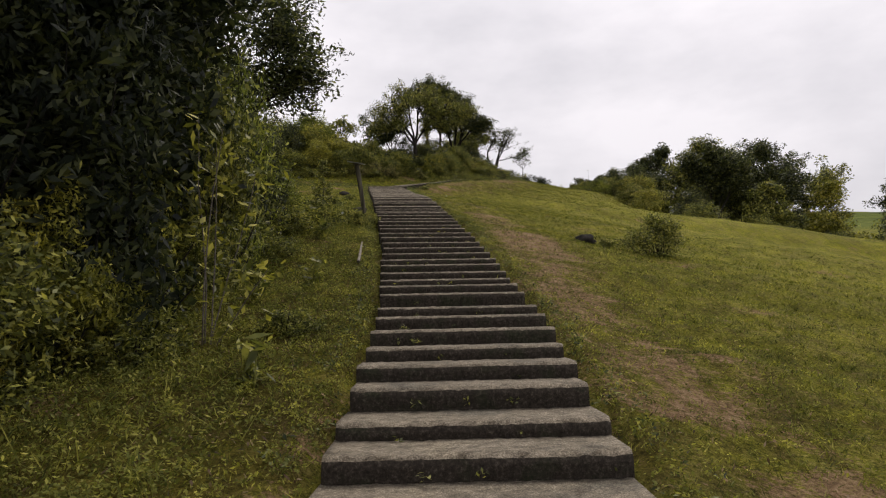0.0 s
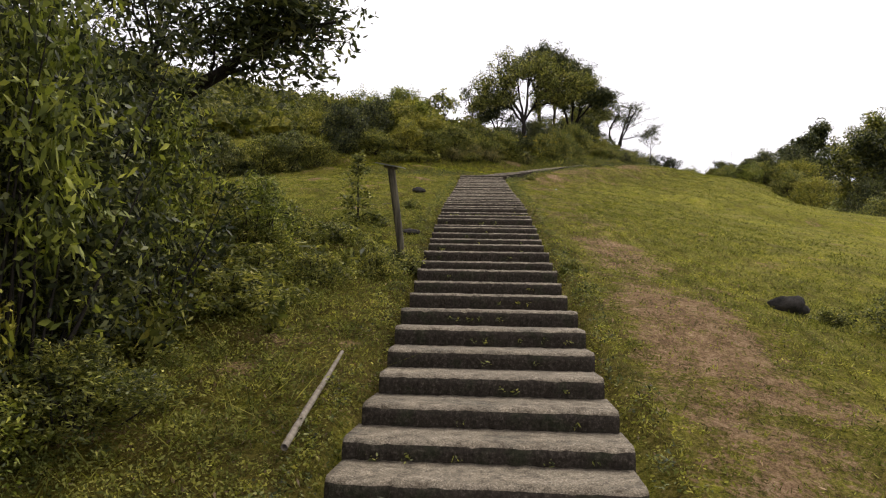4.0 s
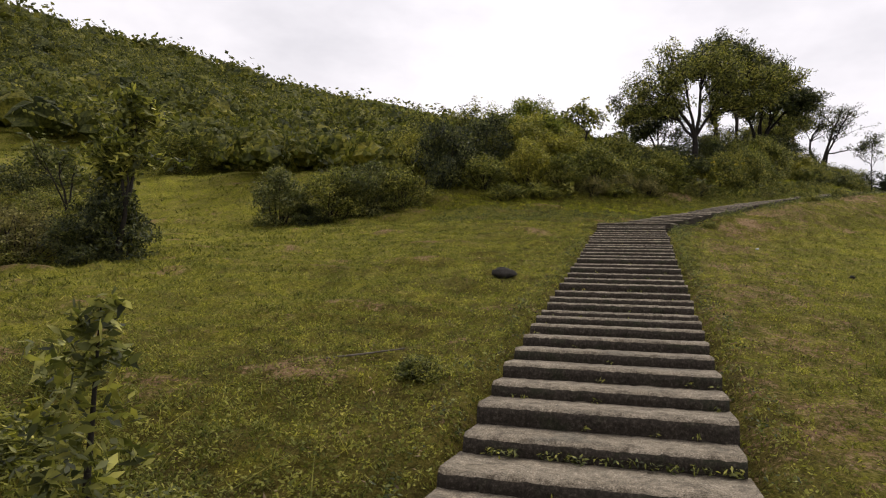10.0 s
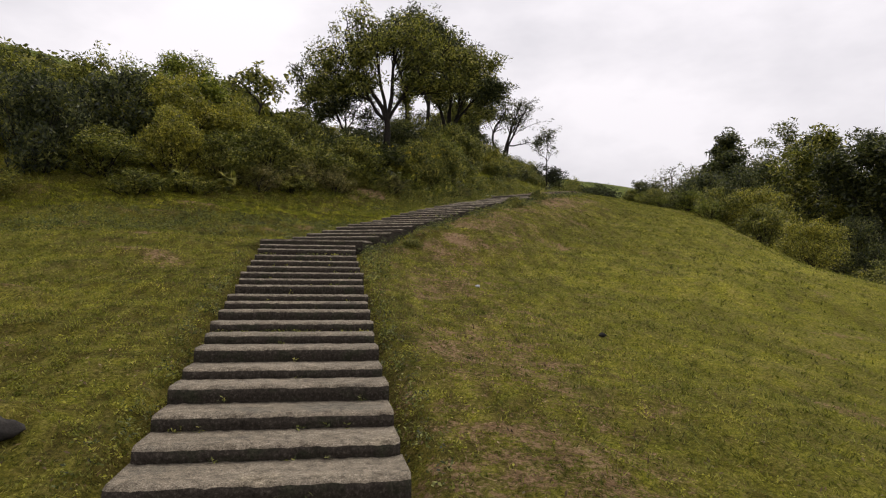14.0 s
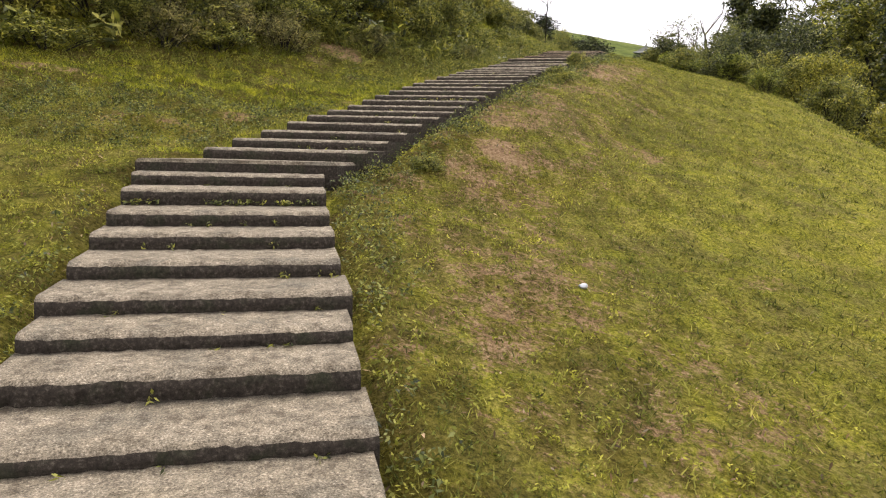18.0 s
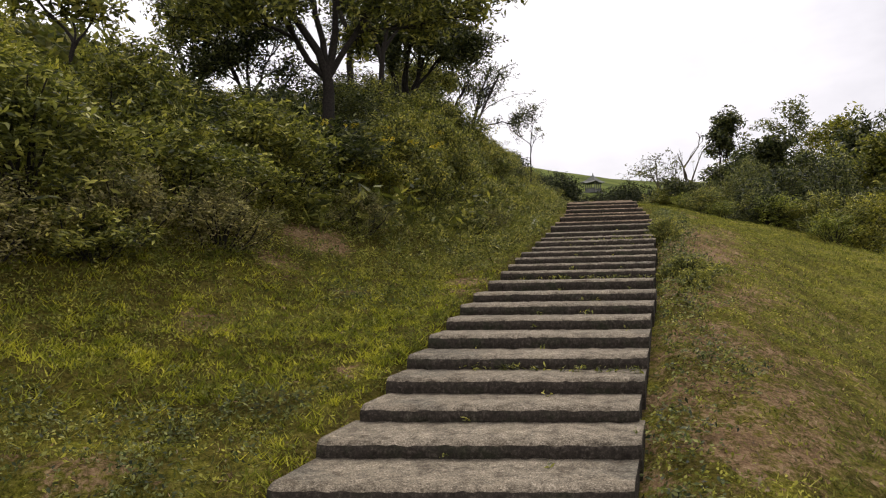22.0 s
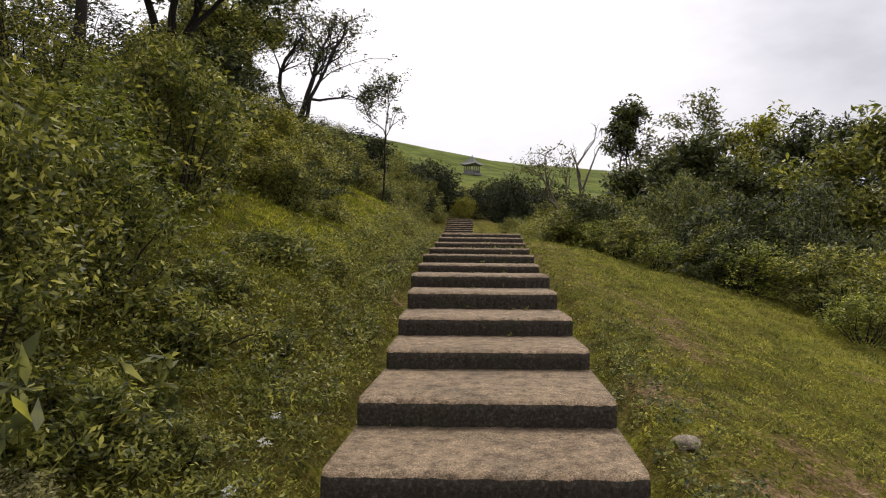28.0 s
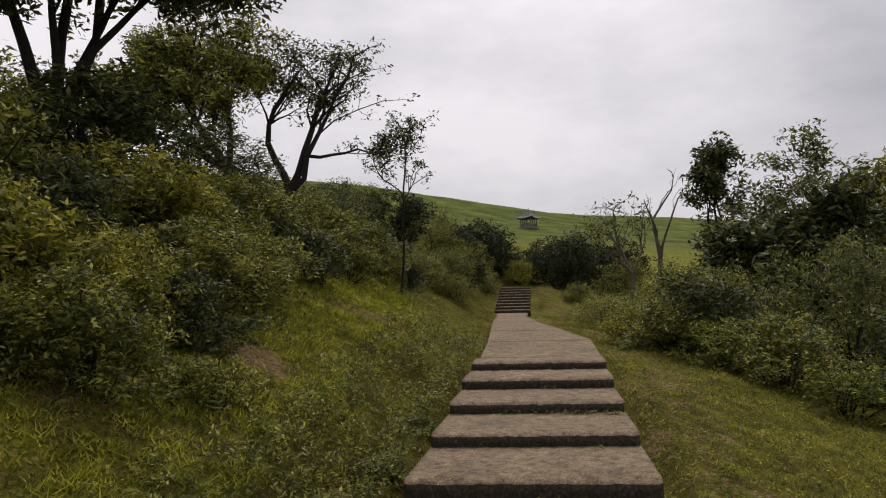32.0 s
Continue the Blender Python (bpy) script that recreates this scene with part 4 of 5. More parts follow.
row_of([(GREEN_A, 5.9, 34.3, 1.7, 1.7), (SHOOTS, 5.2, 33.4, 1.5, 1.2), (YELLOW, 6.5, 36.8, 2.0, 1.4), (GREEN_A, 7.0, 37.1, 1.4, 1.1), (DARK_B, 7.3, 38.3, 1.6, 1.2), (GREEN_A, 8.2, 39.9, 1.5, 1.0), (DRY, 8.0, 38.8, 1.1, 0.6), (GREEN_A, 8.2, 38.2, 1.4, 0.9), (YELLOW, 7.7, 37.2, 1.2, 0.9), (GREEN_A, 7.6, 36.3, 1.2, 0.8), (DARK_B, 8.2, 37.4, 1.1, 0.7), (GREEN_B, 8.7, 38.8, 1.2, 0.8), (FINE, 8.3, 36.6, 0.8, 0.4), (GREEN_B, 8.9, 39.5, 1.4, 1.0), (DARK_A, 9.7, 41.0, 1.4, 0.9), (GREEN_B, 11.0, 43.3, 1.3, 0.9), (YELLOW, 12.9, 47.8, 1.4, 0.8), (DARK_B, 14.2, 49.6, 1.4, 0.9), (DARK_A, 9.1, 41.2, 1.5, 1.0), (GREEN_B, 10.1, 42.5, 1.4, 0.9), (DARK_B, 11.2, 44.7, 1.4, 0.9), (GREEN_B, 12.3, 46.2, 1.4, 0.9), (GREEN_A, 6.3, 35.5, 1.4, 1.2), (YELLOW, 7.0, 36.2, 1.0, 0.6), (SHOOTS, 5.6, 35.8, 2.0, 1.4), (YELLOW, 7.5, 39.4, 2.2, 1.2), (GREEN_A, 6.0, 38.6, 2.4, 1.6), (GREEN_A, 8.8, 41.4, 2.2, 1.1), (DARK_A, 7.2, 41.8, 2.8, 1.6),
        (GREEN_B, 10.2, 43.8, 2.4, 1.1), (FAR_B, 8.8, 44.6, 3.0, 1.5), (GREEN_A, 12.0, 46.6, 2.2, 1.1), (FAR_A, 10.8, 48.4, 3.0, 1.3), (DARK_B, 13.3, 49.6, 2.4, 1.2), (FAR_A, 15.0, 52.6, 2.6, 1.3), (FAR_B, 13.0, 53.2, 3.2, 1.7), (FAR_A, 17.0, 56.0, 2.6, 1.4),
        (FAR_A, 4.2, 36.8, 2.8, 1.7), (FAR_B, 4.6, 40, 3.2, 1.9), (FAR_A, 6.2, 44.4, 3.4, 1.7), (FAR_B, 8.2, 50.4, 3.4, 1.6), (FAR_A, 10.4, 53, 3.6, 1.8), (FAR_B, 14, 57, 3.6, 2.4), (FAR_A, 11, 58, 4, 2.4)],
       "bushes above the upper path", "dense bush on the bank above the upper steps")
row_of([(FINE, 5.4, 25.4, 0.55, 0.32), (FINE, 5.2, 25.05, 0.35, 0.25), (FINE, 6.75, 27.75, 0.5, 0.42), (FINE, 7.3, 28.7, 0.45, 0.3), (FINE, 1.42, 3.4, 0.32, 0.2), (FINE, 1.5, 2.5, 0.35, 0.15), (FINE, 2.25, 20.9, 0.4, 0.18)],
       "weeds along the step edge", "small leafy weed growing against the step edge")
row_of([(GREEN_A, 15.7, 40.6, 1.8, 1.0), (YELLOW, 16.7, 42.8, 2.0, 1.1), (GREEN_B, 15.7, 38.6, 1.8, 1.1), (DARK_A, 16.4, 40.6, 2.2, 1.7), (SHOOTS, 15.6, 39.5, 1.4, 0.9), (GREEN_A, 16.2, 36.6, 1.8, 1.2), (GREEN_B, 16.2, 34.2, 2.0, 1.4), (DARK_A, 16.9, 37.0, 2.4, 2.0), (SHOOTS, 15.4, 37.4, 1.4, 0.8), (SHOOTS, 15.6, 35.4, 1.5, 1.1), (SHOOTS, 15.2, 33.0, 1.4, 0.9), (DARK_B, 15.8, 35.9, 1.6, 1.3), (GREEN_A, 16.4, 31.6, 2.2, 1.6),
        (FAR_C, 16.4, 29.0, 2.6, 2.0), (FAR_A, 18.6, 43.4, 3.0, 2.2), (FAR_A, 19.3, 47.0, 2.4, 1.3), (FAR_C, 21.3, 50.5, 2.6, 1.3), (FAR_A, 23.4, 54.0, 2.6, 1.4), (FAR_D, 18.8, 40.0, 3.0, 3.0), (FAR_A, 19.0, 28.2, 3.0, 2.0), (FAR_A, 22.0, 28.0, 3.2, 2.2), (FAR_B, 25.0, 28.6, 3.4, 2.8), (FAR_A, 28.5, 29.0, 3.4, 3.0), (FAR_A, 32.0, 29.5, 3.6, 3.2), (FAR_B, 27.0, 27.0, 3.2, 2.4), (FAR_A, 30.2, 27.2, 3.4, 2.6), (FAR_B, 34.0, 27.6, 3.6, 3.0), (FAR_A, 38.0, 28.0, 4.0, 3.4), (FAR_B, 43.0, 29.0, 4.4, 3.8), (FAR_A, 47.0, 31.0, 4.4, 4.0),
        (FAR_C, 17.6, 33.6, 3.0, 2.6), (FAR_B, 19.0, 36.4, 3.2, 3.4), (FAR_B, 20.6, 31.6, 3.4, 3.2), (FAR_A, 21.8, 47.5, 3.2, 2.6), (FAR_A, 24.6, 51.0, 3.2, 2.6), (FAR_C, 36, 30, 4, 3), (FAR_A, 40, 30.5, 4, 3)],
       "bushes below the path", "leafy bush at the edge of the wooded valley")
row_of([(FAR_E, 17.6, 61.0, 3.6, 2.8), (FAR_A, 20.2, 63.2, 3.0, 2.2), (FAR_E, 28.2, 63.3, 2.4, 3.7), (FAR_E, 27.3, 66.4, 2.6, 2.5), (FAR_C, 26.2, 65.4, 1.8, 1.8), (FAR_A, 22.0, 68.4, 3.4, 2.4), (FAR_E, 25.2, 67.6, 3.4, 3.8), (FAR_E, 23.6, 65.8, 3.0, 3.4), (FAR_A, 29.6, 61.0, 2.8, 2.6), (FAR_E, 31.0, 63.0, 3.6, 3.6),
        (FAR_E, 21.8, 65.0, 2.6, 2.6), (FAR_E, 26.6, 69.5, 3.4, 2.8), (FAR_A, 16.0, 62.0, 3.2, 2.2), (FAR_A, 19.0, 58.2, 2.4, 1.8), (FAR_E, 20.7, 60.2, 2.0, 1.7), (FAR_A, 22.6, 63.6, 2.2, 2.2), (FAR_A, 18.4, 56.2, 1.8, 1.2), (FAR_A, 26.6, 60.4, 1.8, 1.1), (FAR_E, 29.6, 66.0, 3.2, 3.4), (FAR_E, 33, 66, 4, 3.2), (FAR_E, 14, 66, 4, 2.6), (FAR_A, 20, 72, 4, 2.0), (FAR_E, 24, 73, 4, 2.2), (FAR_A, 28, 72, 4, 2.0), (FAR_E, 31.5, 70, 4, 3.2), (FAR_A, 17, 70, 4, 2.0), (FAR_E, 35, 72, 4, 3.6), (FAR_A, 22.4, 61.6, 1.6, 1.2)],
       "dark trees by the upper stairs", "round dark evergreen bush by the upper stairs")

# ---- trees ----
tree(-3.5, 2.9, 1.9, [(1.6, -0.4, 2.7, 0.55), (2.2, -0.5, 2.75, 0.4), (0.5, -1.0, 3.0, 0.9), (-0.9, 0.3, 3.6, 0.9), (0.7, 0.8, 3.1, 0.9), (1.0, -0.7, 3.7, 0.8), (1.6, 0.2, 3.7, 0.6), (1.2, 0.4, 4.5, 0.7), (0.9, 0.0, 5.0, 0.8), (0, 0, 4.6, 0.9), (0.3, -0.5, 4.4, 0.8)],
     "dark-leaved tree at the end of the thicket, leaning over the slope", LEAF_DARK, 31, 0.1, (0.06, -0.03), 11, 30, 0.06, 0.28, low=4)
# Crown in the same near-black leaves, its shade put into the colour.
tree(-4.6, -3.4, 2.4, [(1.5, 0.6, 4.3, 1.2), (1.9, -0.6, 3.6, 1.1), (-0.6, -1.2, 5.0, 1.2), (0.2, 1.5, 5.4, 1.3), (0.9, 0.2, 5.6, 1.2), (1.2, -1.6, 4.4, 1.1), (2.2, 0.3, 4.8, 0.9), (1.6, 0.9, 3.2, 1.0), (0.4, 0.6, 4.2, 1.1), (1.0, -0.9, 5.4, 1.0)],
     "tall tree in the thicket by the steps, shade put into its dark leaves", LEAF_DEEP, 32, 0.14, (0.06, 0.02), 13, 80, 0.085, 0.42)
tree(2.7, 32.3, 1.65, [(0.4, 0.2, 4.85, 0.8), (-1.5, -0.2, 4.35, 0.75), (2.3, -0.2, 4.15, 0.75), (-2.1, 0.1, 3.75, 0.75), (-0.6, -0.5, 4.85, 0.75), (1.3, 0.2, 4.85, 0.8), (1.5, 1.2, 4.35, 0.8), (-0.6, 1.2, 4.55, 0.75), (3.1, 0.1, 3.85, 0.5), (2.9, -0.5, 3.25, 0.5),
                      (-2.2, -0.4, 3.05, 0.6), (1.6, -1.1, 3.25, 0.65), (-0.8, -1.2, 3.35, 0.6), (0.7, -1.0, 4.05, 0.7), (-0.9, 0.6, 3.65, 0.65), (1.2, 0.8, 3.65, 0.7), (2.0, 0.5, 3.65, 0.6), (0.2, -0.2, 4.25, 0.75), (3.6, -0.9, 3.3, 0.4), (-2.4, -0.3, 2.5, 0.5), (-1.3, -0.6, 2.75, 0.5), (1.0, -0.6, 2.75, 0.5), (1.9, -0.5, 2.5, 0.45), (2.7, -0.7, 2.65, 0.4), (-1.7, -0.3, 2.3, 0.45), (-0.8, -0.9, 2.4, 0.4), (0.8, 0.9, 2.4, 0.45), (-2.6, 0.4, 2.3, 0.45)],
     "broad umbrella-crowned tree on the bank above the steps", LEAF, 33, 0.132, (0.07, 0), 12, 19, 0.062, 0.27, low=2, primary=5)
tree(4.1, 37.6, 2.6, [(-0.9, 0, 4.9, 0.8), (0.7, 0.3, 5.4, 0.8), (1.5, -0.2, 4.7, 0.7), (0.1, -0.6, 5.6, 0.7), (-1.7, -0.2, 4.6, 0.8), (-0.3, 0.4, 5.2, 0.8), (0.9, -0.3, 5.0, 0.7), (-1.2, 0.5, 5.1, 0.7)], "slender dark-stemmed tree behind the umbrella-crowned one", LEAF_DARK, 34, 0.11, (-0.05, 0), 10, 32, 0.075, 0.34)
tree(5.0, 38.4, 2.3, [(0.8, 0, 5.0, 0.8), (-0.6, 0.3, 5.3, 0.8), (1.7, 0, 4.4, 0.7), (0.2, -0.4, 5.0, 0.7), (1.2, 0.3, 4.9, 0.7)], "slender dark-stemmed tree on the bank", LEAF_DARK, 35, 0.1, (0.12, 0), 10, 32, 0.075, 0.34)
tree(1.4, 34.4, 0.8, [(-0.5, 0, 2.6, 0.6), (0.4, 0.2, 2.9, 0.6), (0.8, 0, 2.3, 0.5), (-0.9, 0.2, 2.0, 0.5), (0.1, -0.3, 2.2, 0.5), (-0.5, 0, 1.5, 0.5), (0.6, -0.2, 1.4, 0.5), (0, 0.3, 1.8, 0.5), (-1.1, 0, 1.4, 0.5)], "thin dark many-stemmed tree beside the umbrella-crowned one", LEAF_DARK, 48, 0.06, (0, 0), 11, 26, 0.05, 0.26, primary=4)
tree(0.2, 35.3, 0.9, [(-0.6, 0, 2.9, 0.6), (0.5, 0.2, 3.3, 0.6), (0.9, 0, 2.6, 0.5), (-0.1, -0.3, 2.3, 0.5)], "thin dark many-stemmed tree beside the umbrella-crowned one", LEAF_DARK, 49, 0.06, (0, 0), 11, 22, 0.05, 0.26, primary=4)
tree(-3.9, 29.6, 0.7, [(-0.8, 0, 1.9, 0.7), (0.6, 0.3, 2.2, 0.7), (1.3, -0.2, 1.7, 0.6), (-1.4, 0.2, 1.6, 0.6), (0.1, -0.5, 1.5, 0.6), (0.0, 0.4, 2.4, 0.6)], "leafy yellowish-green small tree on the bank above the meadow", LEAF_FRESH, 50, 0.08, (0, 0), 12, 40, 0.055, 0.3, primary=4)
tree(-6.3, 28.2, 0.7, [(-0.8, 0, 1.8, 0.7), (0.6, 0.3, 2.1, 0.7), (1.3, -0.2, 1.6, 0.6), (-1.4, 0.2, 1.5, 0.6), (0.1, -0.5, 1.3, 0.6)], "leafy yellowish-green small tree on the bank above the meadow", LEAF, 51, 0.08, (0, 0), 12, 40, 0.055, 0.3, primary=4)
tree(6.5, 42.0, 0.9, [(-1.2, 0, 3.8, 0.9), (0.4, 0.2, 4.6, 0.9), (1.4, 0, 4.0, 0.8), (0, -0.6, 3.6, 0.8), (-0.5, 0.3, 5.0, 0.9), (2.1, -0.2, 3.4, 0.7), (-1.8, 0.2, 4.6, 0.8), (1.0, 0.4, 5.0, 0.8), (1.7, -0.6, 2.7, 0.7), (-0.6, -0.9, 2.5, 0.8), (0.7, -0.8, 3.0, 0.8), (-1.6, -0.6, 3.0, 0.8), (2.6, -0.4, 3.0, 0.6)], "many-stemmed dark tree with a twiggy crown on the bank", LEAF_DARK, 36, 0.15, (0.1, 0), 13, 48, 0.07, 0.34, low=4, primary=6, bend=0.4)
tree(9.55, 47.6, 1.0, [(-2.2, 0.2, 2.7, 0.9), (-1.2, -0.5, 3.3, 1.0), (-0.2, 0.4, 3.7, 1.0), (0.6, 0.1, 3.1, 0.8), (-1.6, 0.8, 2.9, 0.9), (-2.7, -0.2, 2.3, 0.7), (-0.7, 0.2, 2.6, 0.8), (-1.9, 0.3, 3.4, 0.8)], "spreading dark tree with a flat layered crown", LEAF, 37, 0.17, (-0.2, 0), 12, 80, 0.06, 0.34)
tree(10.45, 47.8, 0.9, [(0.9, 0, 3.7, 0.75), (1.5, 0.1, 4.4, 0.8), (2.1, 0, 3.9, 0.75), (2.7, -0.2, 1.6, 0.6), (0.5, 0.3, 4.2, 0.7), (3.0, -0.4, 2.2, 0.55), (1.2, 0.2, 3.0, 0.6)], "open crooked tree with thin leaves on the bank", LEAF_DARK, 38, 0.15, (0.3, 0), 10, 17, 0.06, 0.26, bend=0.5)
tree(12.7, 45.6, 2.2, [(-0.1, 0, 3.5, 0.22), (0.25, 0, 3.9, 0.24), (0.75, 0.2, 2.9, 0.2)], "thin crooked sapling with tufts of leaves", LEAF_DARK, 39, 0.03, (0.05, 0), 5, 8, 0.05, 0.14, name="sapling", bend=0.6)
tree(-1.75, 32.5, 1.3, [(-0.4, 0, 2.1, 0.5), (0.5, 0, 2.0, 0.5), (0, 0.2, 2.4, 0.45)], "thin open sapling above the bank bushes", LEAF, 40, 0.05, (0, 0), 6, 14, 0.1, 0.25, name="sapling")
tree(0.2, 35.0, 1.0, [(-0.4, 0, 1.7, 0.5), (0.4, 0, 1.5, 0.5)], "thin open sapling above the bank bushes", LEAF_GREY, 41, 0.04, (0, 0), 6, 10, 0.1, 0.25, name="sapling")
tree(-9.6, 15.0, 1.2, [(-0.3, 0, 2.5, 0.45), (0.3, 0.2, 3.2, 0.5), (0.2, -0.3, 2.2, 0.5), (0.1, 0.1, 3.4, 0.4), (-0.2, 0.1, 1.8, 0.5)], "young tree rising from a meadow bush", LEAF, 42, 0.06, (0, 0), 7, 22, 0.095, 0.28)
tree(-11.2, 15.4, 1.2, [(-0.5, 0, 2.3, 0.4), (-0.2, 0.2, 2.0, 0.4), (-0.9, -0.3, 2.5, 0.3)], "young tree rising from a meadow bush", LEAF_GREY, 43, 0.04, (-0.1, 0), 6, 9, 0.07, 0.22)
tree(26.4, 55.6, 2.2, [(-1.6, 0, 4.6, 1.0), (-0.5, 0.4, 5.0, 1.0), (0.5, -0.3, 4.8, 0.9), (-2.2, 0.3, 4.0, 0.8)], "nearly bare grey tree at the edge of the wood", LEAF_GREY, 44, 0.12, (0, 0), 12, 3, 0.1, 0.3, wood=BARK_PALE, bend=0.5)
tree(27.5, 55.7, 3.6, [(0.6, 0, 6.9, 0.5), (-0.4, 0, 5.6, 0.5), (1.9, 0, 6.3, 0.3)], "dead leafless tree with broken branches", LEAF_GREY, 45, 0.13, (0.05, 0), 4, 0, 0.1, 0.3, wood=BARK_PALE, bend=0.5, name="dead_tree")
tree(27.9, 52.6, 4.9, [(-0.7, 0, 7.3, 0.7), (0.5, 0, 8.1, 0.7), (0.2, 0.5, 7.0, 0.6), (0, 0, 7.7, 0.7)], "slim tree with a small dense crown", LEAF_DARK, 46, 0.1, (0, 0), 8, 34, 0.12, 0.4)
rt = random.Random(5)
WOOD = [(34.6, 49.5, 11.2, LEAF), (30.0, 46.5, 10.0, LEAF_YELLOW), (33.5, 45.5, 12.2, LEAF_DARK), (27.0, 43.0, 7.9, LEAF_DARK), (30.5, 40.0, 10.4, LEAF_DARK), (25.0, 38.5, 7.6, LEAF), (28.0, 35.5, 9.4, LEAF_DARK), (23.6, 34.5, 7.2, LEAF_DARK),
        (31.5, 33.5, 8.4, LEAF_YELLOW), (26.0, 31.8, 6.2, LEAF), (22.4, 42.6, 4.9, LEAF_DARK), (34.5, 38.0, 9.8, LEAF), (36.5, 33.0, 9.6, LEAF_DARK), (37.0, 50.0, 11.0, LEAF_DARK), (24.5, 47.0, 4.5, LEAF_DARK), (40.0, 36.0, 9.0, LEAF), (32.0, 52.1, 11.4, LEAF_GREY), (44.0, 33.0, 9.0, LEAF_DARK)]
for k, (x, y, h, mat) in enumerate(WOOD):
    h *= 0.93
    r = h * 0.25
    aims = [(rt.uniform(-1, 1) * r, rt.uniform(-1, 1) * r, h * rt.uniform(0.28, 0.9), r * 0.62) for _ in range(8)] + [(0, 0, h * 0.95, r * 0.5)]
    tree(x, y, h * 0.22, aims, "leafy tree in the wooded valley", mat, 60 + k, 0.13, (0, 0), 9, 48, 0.115, 0.5, group="trees of the valley wood")

def herb(x, y, height, leaf, n, seed, label, mat=LEAF):
    """An upright herb: a few stems with large drooping leaves up their length."""
    rs = np.random.RandomState(seed)
    ob = put("herb", x, y, label, "herb", "tall herbs")
    spots = []
    for _ in range(3):
        pts, rad, _ = limb(rs, (0, 0, -0.03), (rs.normal() * 0.25, rs.normal() * 0.25, 1), height * rs.uniform(0.7, 1.05), 0.009, 0.004, 0.15, 0.05, 5)
        child("stem", mesh_of("stem", *tube(pts, rad, 5), mat, True), ob)
        for p in pts[2:]:
            spots += [p + rs.normal(size=3) * leaf * (0.7, 0.7, 0.25) for _ in range(n)]
    child("foliage", mesh_of("foliage", *leaves(rs, np.array(spots), leaf, 0.5, 2.6), mat), ob)


for k, (x, y, height, leaf) in enumerate(((-3.6, 7.5, 0.55, 0.07), (-3.3, 7.2, 0.3, 0.06), (-0.95, 3.9, 0.3, 0.06), (-1.15, 3.1, 0.35, 0.06), (-1.5, 2.6, 0.45, 0.06), (-1.3, 0.6, 0.4, 0.06), (-2.1, 0.4, 0.5, 0.07), (-1.25, -2.2, 0.4, 0.06),
                                          (-1.7, -3.2, 0.5, 0.07), (-1.4, -5.6, 0.4, 0.06), (2.5, 27.8, 0.8, 0.1), (2.9, 27.9, 0.7, 0.1), (3.2, 28.4, 0.9, 0.1), (2.0, 27.5, 0.6, 0.08), (4.4, 29.2, 0.6, 0.07), (4.9, 30.2, 0.7, 0.07), (3.7, 28.3, 0.5, 0.08),
                                          (5.5, 30.9, 0.5, 0.06), (6.2, 32.6, 0.45, 0.06), (5.9, 31.4, 0.4, 0.06), (7.0, 33.3, 0.35, 0.06), (4.8, 29.0, 0.3, 0.06), (-2.9, 24.6, 0.6, 0.08), (-1.6, 25.2, 0.5, 0.08), (8.1, 34.3, 0.3, 0.07))):
    herb(x, y, height, leaf, 4, 200 + k, "upright leafy herb with large drooping leaves")

# a young shrub with large yellowing leaves in front of the thicket
shrub = put("shrub", -1.95, -4.6, "spindly shrub with large yellowing leaves in front of the thicket", "shrub")
rs = np.random.RandomState(91)
spots = []
for k, (ex, ey, ez) in enumerate(((0.25, -0.55, 1.75), (-0.1, -0.4, 1.9), (0.35, -0.2, 1.55), (0.05, -0.1, 1.65), (0.4, -0.45, 0.85))):
    pts, rad, _ = limb(rs, (0.02 * k, 0, -0.05), (ex, ey, ez), ez * 1.05, 0.008, 0.003, 0.15, 0.02, 7)
    child("stem", mesh_of("stem", *tube(pts, rad, 5), BARK_PALE, True), shrub)
    for q in pts[3:]:
        spots += [q + rs.normal(size=3) * (0.12, 0.12, 0.08) for _ in range(11)]
child("foliage", mesh_of("foliage", *leaves(rs, np.array(spots), 0.052, 0.7, 1.9), LEAF_YELLOW), shrub)

# the conifer-like sapling by the sign
young = put("sapling", -1.56, 5.7, "narrow young sapling with upright leafy shoots", "sapling")
rs = np.random.RandomState(77)
child("stem", mesh_of("stem", *tube([(0, 0, -0.05), (0.02, 0, 0.4), (0, 0.02, 0.75), (0.01, 0, 1.2)], [0.02, 0.016, 0.011, 0.004], 6), BARK, True), young)
hh = rs.uniform(0.12, 1.25, 110)
aa = rs.uniform(0, 6.28, 110)
rr = (0.44 - 0.30 * hh) * rs.uniform(0.3, 1, 110)
child("crown", mesh_of("crown", *clumped(rs, np.stack([np.cos(aa) * rr, np.sin(aa) * rr, hh], 1), 9, 0.07, 0.042), LEAF), young)
for model in SIZE:
    for ob in (*model.children_recursive, model):
        bpy.data.objects.remove(ob)


# ---- wild growth ----
def sow(seed, n, x0, x1, y0, y1, keep):
    """Random places on the ground, thinned by keep(x, y)."""
    rs = np.random.RandomState(seed)
    x, y = rs.uniform(x0, x1, n), rs.uniform(y0, y1, n)
    on = rs.uniform(0, 1, n) < keep(x, y)
    x, y = x[on], y[on]
    return rs, np.stack([x, y, land(x, y)], 1)


